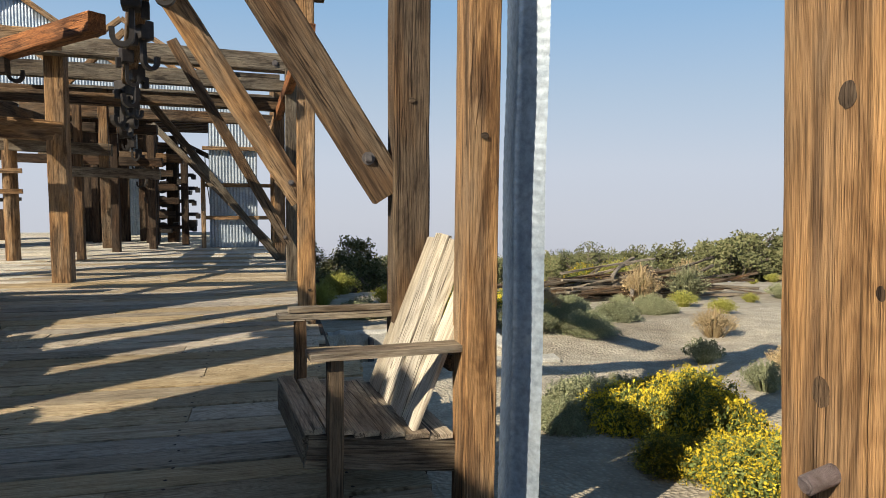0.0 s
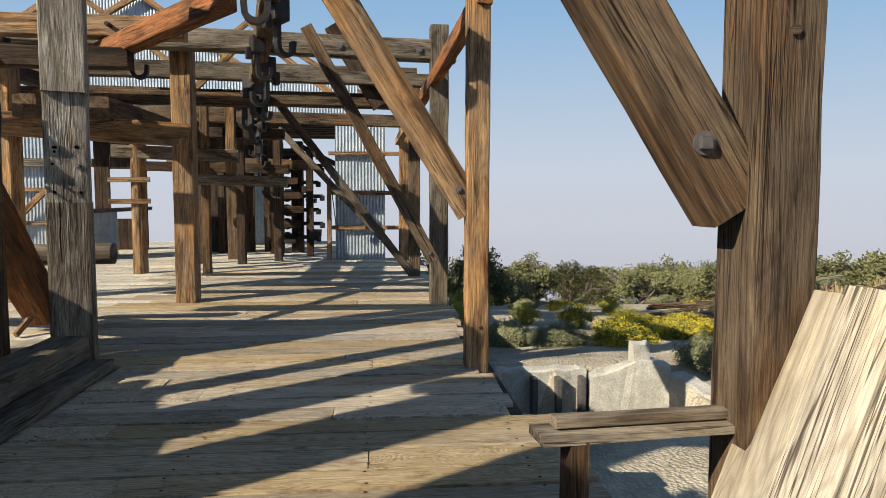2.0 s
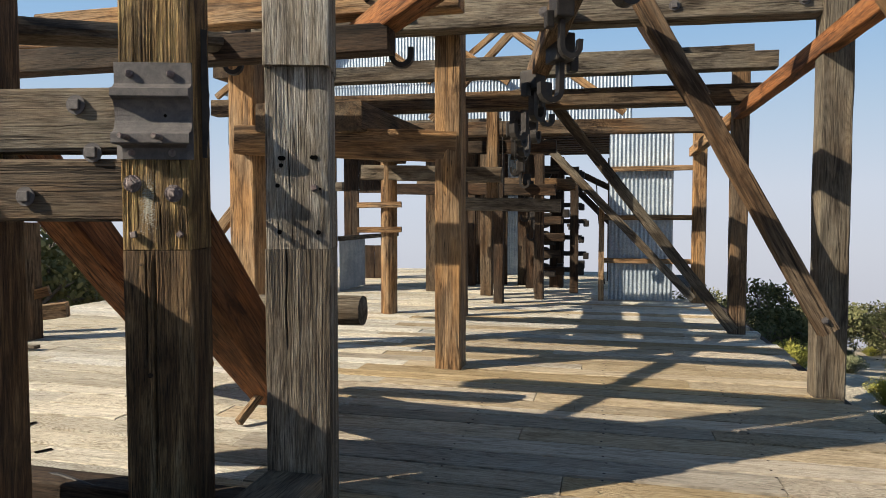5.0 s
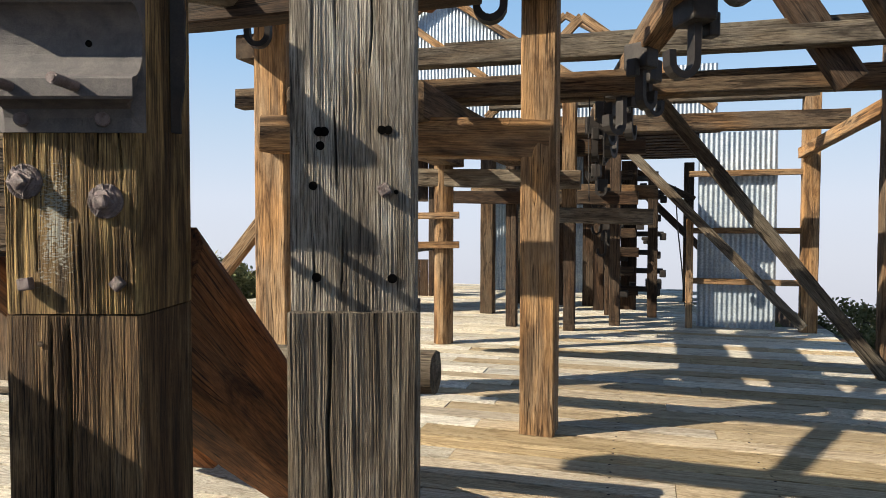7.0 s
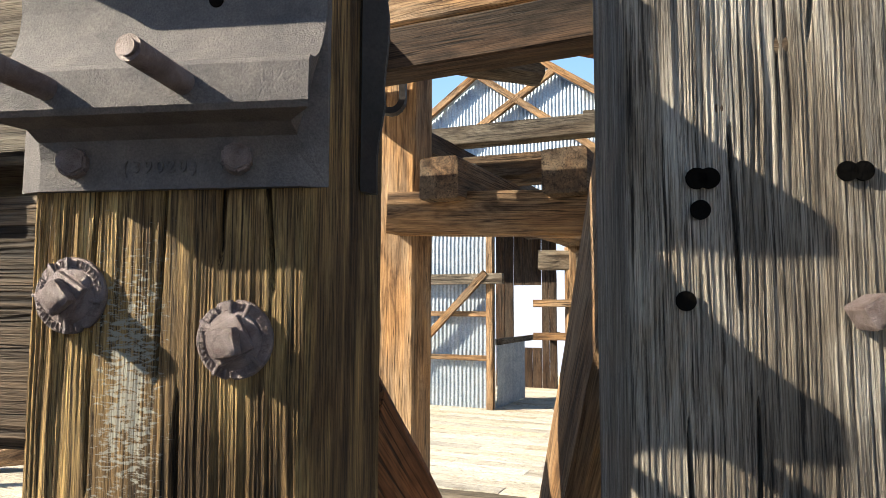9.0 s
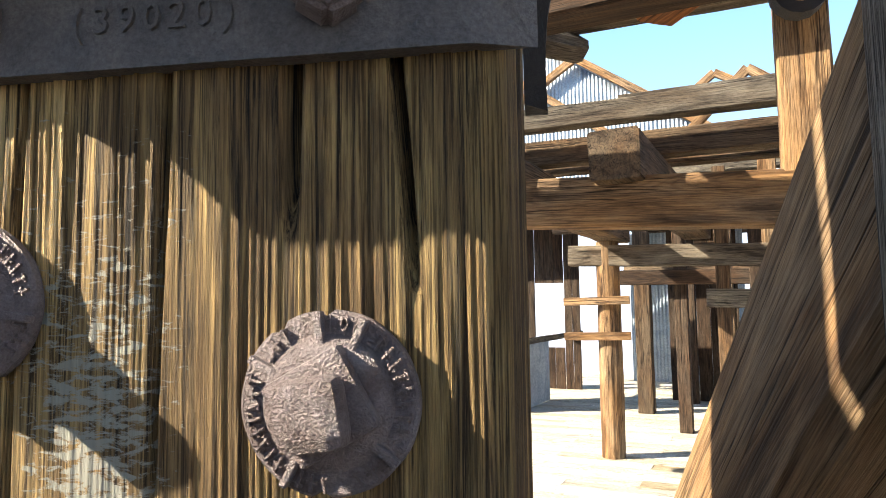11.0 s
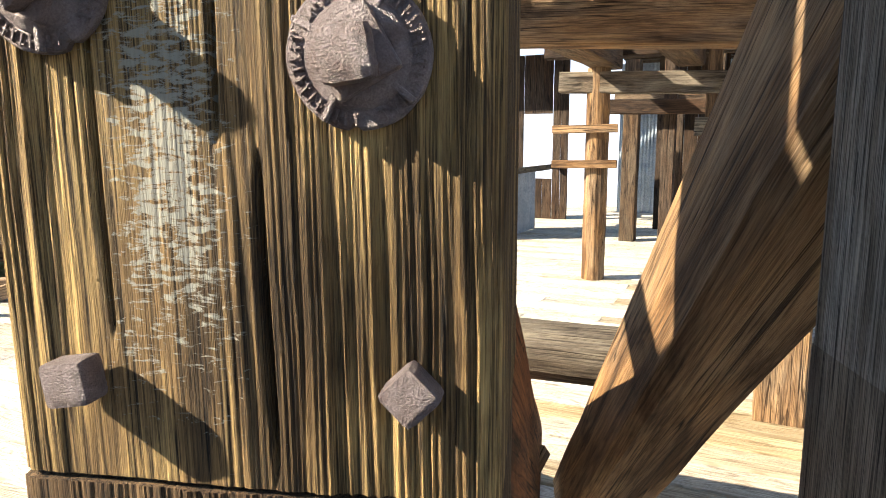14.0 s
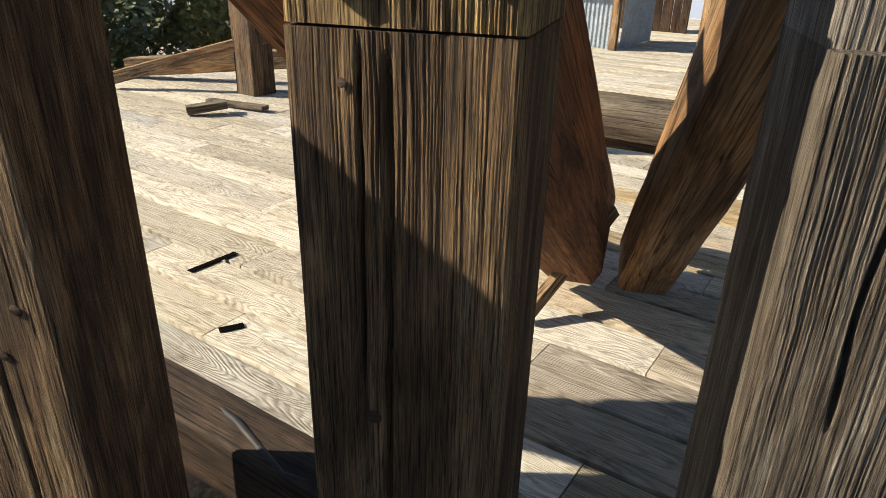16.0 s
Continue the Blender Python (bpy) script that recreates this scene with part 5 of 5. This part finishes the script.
for i in range(210):
    if i < 150:
        a = radians(rng.uniform(-14, 92))
        r = rng.uniform(23, 36) + 3 * math.sin(a * 5)
        x, y = 2 + r * math.cos(a), 10 + r * math.sin(a)
        if x < 3.0 or (y < 17 and rng.random() < 0.3):
            continue
    else:
        a = radians(rng.uniform(100, 215))
        r = rng.uniform(26, 50)
        x, y = 2 + r * math.cos(a), 10 + r * math.sin(a)
    s = rng.uniform(0.6, 1.15) * (1.35 if math.degrees(a) < 48 else 1.0)
    put(TREES[i % 6], x, y, s, rng.uniform(0, 360), rng.uniform(0.8, 1.1))
for i, t in enumerate(TREES):
    x, y = 14 + 3.1 * i, 33 - 1.2 * i
    t.matrix_basis = pose(x, y, ground_z(x, y), 0, 0, 50 * i)
for x, y, s in ((4.6, 26, 1.0), (3.6, 29, 1.1), (5.8, 27.5, 0.9), (7.2, 29, 1.0), (2.6, 25.5, 0.8), (9, 28, 0.9)):
    put(TREES[int(x) % 6], x, y, s, 60 * x)

for k in range(18):
    x, y = -11.2 - 0.55 * (k % 6) - rng.uniform(0, 2), 9.5 + 1.0 * k + rng.uniform(-0.4, 0.4)
    put(TREES[k % 6], x, y, rng.uniform(1.15, 1.6), rng.uniform(0, 360), rng.uniform(0.8, 1.0))

# ---- pile of old poles ----
pile = tagged(new("timber_pile"), "heap of grey weathered poles and boards", "timber pile")
pile.matrix_basis = pose(0, 0, 0)
for i in range(110):
    x, y = 10.7 + rng.gauss(0, 1.2), 15.5 + rng.gauss(0, 0.7)
    z = ground_z(x, y) + 0.05 + 0.85 * rng.random() * math.exp(-abs(y - 15.5) - 0.25 * abs(x - 10.7))
    a = rng.gauss(0.1, 0.35)
    l = rng.uniform(0.7, 1.9)
    SEED[0] += 1
    m, length = along((x - l * math.cos(a), y - l * math.sin(a), z), (x + l * math.cos(a), y + l * math.sin(a), z + rng.gauss(0, 0.22)))
    part("pole", timber_bm(length, rng.uniform(0.04, 0.1), rng.uniform(0.04, 0.07), SEED[0], 4, 0.02, bow=rng.gauss(0, 0.08)), rng.choice((W_GREY, W_PALE, W_BROWN)), pile, "", m)

# ---- deck ----
deck = tagged(new("floor"), "weathered grey plank deck with nail rows and gaps", "floor", kind="structure")
bm = bmesh.new()
for x in (-1.0, 0.0, 1.0, 1.95):
    box_bm(x - 0.1, x + 0.1, -3.2, 24, -0.35, -0.046, 0, bm)
for x in (-8.5, -7, -5.5, -4, -2.5):
    box_bm(x - 0.1, x + 0.1, 7.55, 24, -0.35, -0.046, 0, bm)
part("joists", bm, W_DARK, deck)
rng = random.Random(11)
SHAPES, WALK_SHAPES = [], []
for i in range(10):
    me = bpy.data.meshes.new("plank")
    b = timber_bm(1.0, 1.0, 1.0, 200 + i, 4, 0.0)
    for v in b.verts:
        v.co.y += 0.006 * noise.noise(Vector((v.co.x * 7, v.co.y, i)))
        v.co.z = v.co.z - 0.5 + (0.05 * noise.noise(Vector((v.co.x * 3, v.co.y * 2, i + 40))) if v.co.z > 0 else 0)
    b.normal_update()
    b.to_mesh(me)
    b.free()
    SHAPES.append(me)
    me.materials.append(W_DECK)
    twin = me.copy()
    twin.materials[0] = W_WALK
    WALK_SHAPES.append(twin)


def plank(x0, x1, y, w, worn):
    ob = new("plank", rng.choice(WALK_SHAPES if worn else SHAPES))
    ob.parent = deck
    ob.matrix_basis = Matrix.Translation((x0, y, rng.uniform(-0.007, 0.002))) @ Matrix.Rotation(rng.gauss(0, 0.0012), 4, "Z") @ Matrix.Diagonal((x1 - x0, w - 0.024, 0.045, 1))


y = -3.0
row = 0
nails = bmesh.new()
while y < 24:
    w = rng.choice((0.235, 0.245, 0.255, 0.285, 0.3))
    yc = y + w / 2
    left = -1.15 if yc < 7.55 else -9.2
    right = (2.0 if yc < 6 else 1.93) + rng.uniform(-0.05, 0.13) + (0.22 if yc < 6 else 0)
    if yc > 17.6:
        right = 0.2
    cuts = [left]
    joint = (0.15, -0.25, 0.75)[row % 3] if row % 2 else (1.0, -0.6)[row % 4 // 2]
    for c in ((-6.5, -4.2, -2.6) if left < -2 else ()):
        cuts.append(c + (0.5, -0.4, 0.1)[row % 3])
    if row % 3 != 0:
        cuts.append(joint)
    cuts.append(right)
    for a, b in zip(cuts, cuts[1:]):
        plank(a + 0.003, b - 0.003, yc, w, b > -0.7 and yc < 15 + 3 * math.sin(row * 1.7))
    for x in (-1.0, -0.02, 0.99, 1.88):
        for dy in (-0.3, 0.3):
            if yc < 13:
                xx = x + rng.gauss(0, 0.012)
                bmesh.ops.create_circle(nails, cap_ends=True, segments=6, radius=0.0105, matrix=Matrix.Translation((xx, yc + dy * w, 0.006)))
    y += w
    row += 1
part("nail_heads", nails, NAIL, deck)["kind"] = "stuff"


# ---- bolts, knots and scraps ----
def bolt_on(host, p, size=0.035, turn=(90, 0, 0), mat=None):
    """A square bolt head on a plate, as a part of the timber it sits in."""
    bm = box_bm(-size / 2, size / 2, -size / 2, size / 2, -0.01, 0.024, 0.005)
    cyl_bm(size * 0.95, 0.006, 14, pose(0, 0, 0.002), None, bm)
    ob = part("bolt_head", bm, mat or IRON, host, "rusty square bolt head")
    ob.matrix_basis = host.matrix_basis.inverted() @ pose(*p, *turn)
    return ob


BY_NAME = bpy.data.objects
bolt_on(BY_NAME["timber_brace"], (2.06, 3.575, 1.62), 0.04)
bolt_on(BY_NAME["timber_brace.001"], (1.73, 7.16, 1.52), 0.034)
bolt_on(BY_NAME["timber_brace.002"], (1.72, 10.27, 0.72), 0.03)
for k, x in enumerate((-3.1, -1.9, -0.6, 0.55, 1.6)):
    bolt_on(BY_NAME["cross_beam"], (x, 10.62, 3.5 - 0.025 * (x + 2)), 0.05)
for x in (-2.0, -1.6):
    part("iron_pin", cyl_bm(0.025, 0.16, 12, None, None, None, 0.005), IRON_DARK, BY_NAME["cross_beam.005"]).matrix_basis = BY_NAME["cross_beam.005"].matrix_basis.inverted() @ pose(x, 9.66, 3.4, 90, 0, 0)
for n, p in (("timber_post", (2.3, 3.51, 1.95)), ("timber_post.001", (1.92, 7.12, 0.35)), ("timber_post.005", (2.43, 2.57, 1.68))):
    if n in BY_NAME:
        bm = bmesh.new()
        bmesh.ops.create_uvsphere(bm, u_segments=14, v_segments=8, radius=0.015)
        for v in bm.verts:
            v.co = Vector((v.co.x * 1.3, v.co.y, v.co.z * 0.15))
        k = part("knot", bm, W_DARK, BY_NAME[n], "dark wood knot")
        k.matrix_basis = BY_NAME[n].matrix_basis.inverted() @ pose(*p, 90, 0, 0)
near_post = BY_NAME["timber_post.006"]
for yy, zz, rr, mat in ((0.6, 1.13, 0.022, W_BROWN), (0.56, 1.58, 0.017, W_DARK), (0.5, 1.3, 0.013, W_DARK), (0.52, 0.92, 0.013, W_DARK)):
    bm = bmesh.new()
    bmesh.ops.create_uvsphere(bm, u_segments=18, v_segments=8, radius=rr)
    for v in bm.verts:
        k = 1 + 0.18 * noise.noise(v.co * 90)
        v.co = Vector((v.co.x * 1.5 * k, v.co.y * k, v.co.z * 0.22))
    xx = 2.452 - 0.267 * (zz + 0.6) / 4.6
    part("knot", bm, mat, near_post, "dark oval wood knot").matrix_basis = near_post.matrix_basis.inverted() @ pose(xx, yy, zz, 90, 0, -90) @ pose(0, 0, 0, 0, 0, 90)
part("iron_pin", cyl_bm(0.016, 0.1, 14, None, None, None, 0.004), IRON_WASHER, near_post, "rusty iron pin").matrix_basis = near_post.matrix_basis.inverted() @ pose(2.35, 0.575, 1.0, 0, 75, 0)


def knot_on(parent, u, z, r=0.012, y=-0.003, mat=None):
    bm = bmesh.new()
    bmesh.ops.create_uvsphere(bm, u_segments=16, v_segments=8, radius=r)
    for v in bm.verts:
        k = 1 + 0.15 * noise.noise(v.co * 160)
        v.co = Vector((v.co.x * k, v.co.y * 0.16, v.co.z * 0.85 * k))
    part("knot", bm, mat or W_DARK, parent, "small dark knot", pose(u, y, z))


knot_on(post_a, 0.12, 0.79, 0.014)
knot_on(post_a, 0.085, 1.33, 0.008)
knot_on(post_b, 0.17, 2.0, 0.013, 0.003, W_BROWN)
knot_on(post_b, 0.105, 1.93, 0.008, 0.003)
knot_on(post_b, 0.115, 1.62, 0.007, 0.003)
knot_on(post_b, 0.15, 1.58, 0.006, 0.003)
for u, z in ((0.12, 0.95), (0.17, 0.62), (0.24, 0.75)):
    knot_on(post_z, u, z, 0.016)

for a, b, w, h, mat in (((-6.95, 10.15, 0.05), (-6.75, 10.45, 0.09), 0.14, 0.07, W_GREY), ((-7.2, 10.6, 0.03), (-6.5, 10.7, 0.04), 0.1, 0.04, W_GREY),
                        ((-8.6, 10.4, 0.1), (-7.0, 11.4, 0.62), 0.13, 0.13, W_GOLD), ((-9.0, 10.9, 0.12), (-7.2, 11.9, 0.3), 0.2, 0.2, W_GOLD)):
    beam("timber_scrap", a, b, w, h, mat, "broken scrap of sawn timber on deck", "timber scrap", "timber scraps")
upright("timber_post", -7.4, -7.1, 11.1, 11.4, 0, 1.5, W_BROWN, "short golden stub post on the deck", group=IN)
for a, b, w in (((-4.23, 8.15), (-4.22, 8.43), 0.035), ((-3.67, 7.88), (-3.62, 7.97), 0.04)):
    m, length = along((*a, 0.0015), (*b, 0.0015))
    ob = part("floor_slot", box_bm(0, length, -w / 2, w / 2, 0.0, 0.0035), HOLE, deck)
    ob.matrix_basis = m
tube("black_cable", [(-3.35, 7.55, 0.02), (-3.1, 7.5, 0.05), (-2.8, 7.42, 0.04), (-2.55, 7.5, 0.03), (-2.3, 7.46, 0.02), (-2.0, 7.55, 0.02)], 0.014, IRON_DARK, "thick black cable lying on deck edge", "cable")
tube("hanging_wire", [(-1.4, 13.4, 3.3), (-1.41, 13.4, 2.6), (-1.4, 13.42, 1.9)], 0.006, IRON_DARK, "thin hanging iron wire", "wire")
tube("hanging_wire", [(-1.25, 13.4, 3.3), (-1.24, 13.4, 2.7), (-1.25, 13.42, 2.3)], 0.006, IRON_DARK, "thin hanging iron wire", "wire")

# Extra beams and posts, coloured dark so the far frame looks shaded.
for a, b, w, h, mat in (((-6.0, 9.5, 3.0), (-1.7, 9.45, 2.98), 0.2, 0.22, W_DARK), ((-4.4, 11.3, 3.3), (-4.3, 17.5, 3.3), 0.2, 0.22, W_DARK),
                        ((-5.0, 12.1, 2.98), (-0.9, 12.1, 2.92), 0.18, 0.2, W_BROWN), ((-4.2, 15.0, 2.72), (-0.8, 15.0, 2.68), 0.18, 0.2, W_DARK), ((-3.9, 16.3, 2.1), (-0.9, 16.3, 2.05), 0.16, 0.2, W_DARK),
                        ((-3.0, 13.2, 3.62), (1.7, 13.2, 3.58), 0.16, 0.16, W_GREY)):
    beam("inner_beam", a, b, w, h, mat, "weathered beam with the frame's shade put into its colour", "beam", IB)
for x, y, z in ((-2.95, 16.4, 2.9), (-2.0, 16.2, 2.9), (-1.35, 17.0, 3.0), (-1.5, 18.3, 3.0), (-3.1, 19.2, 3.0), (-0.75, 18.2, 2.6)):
    upright("timber_post", x, x + 0.17, y, y + 0.17, 0, z, W_DARK, "timber post in the far house, shade put into its dark colour", group=IN)
crng = random.Random(77)
for k in range(16):
    z = crng.uniform(0.25, 2.6)
    x = crng.uniform(-0.35, 0.45)
    part("iron_lug", box_bm(x, x + crng.uniform(0.12, 0.3), crng.uniform(-0.5, -0.2), crng.uniform(-0.15, 0.1), z, z + crng.uniform(0.06, 0.2), 0.02), IRON_DARK, hoist)
for k in range(7):
    part("timber_cheek", box_bm(crng.uniform(-0.6, -0.2), crng.uniform(0.0, 0.2), -0.35, -0.28, 0.3 + 0.37 * k, 0.48 + 0.37 * k, 0.01), W_DARK, hoist)

beam("pit_sill", (-6.5, 7.5, -0.07), (-1.7, 7.5, -0.07), 0.2, 0.24, W_DARK, "dark sill timber along the pit edge", "timber")
# Layer of dark boards added so the pit looks like a shaded void.
pit = tagged(new("pit_staging"), "dark boards added in the pit to stand in for its shade", "staging")
for k in range(17):
    x = -6.3 + 0.285 * k
    part("staging_board", box_bm(x, x + 0.26, 2.0 + 0.1 * (k % 3), 7.38, -0.62 + 0.02 * (k % 2), -0.57 + 0.02 * (k % 2), 0.004), W_DARK, pit)
for p, tb in (((-2.42, 7.05, 1.87), "tie_beam"), ((-2.75, 6.98, 1.66), "tie_beam.001"), ((-2.5, 7.04, 2.1), "tie_beam")):
    bolt_on(BY_NAME[tb], p, 0.05, (90, 0, 11))
for rb, p in (("raking_brace.001", (-1.98, 8.35, 1.15)), ("raking_brace", (-2.42, 8.1, 1.0))):
    bolt_on(BY_NAME[rb], p, 0.03, (60, 0, 25))
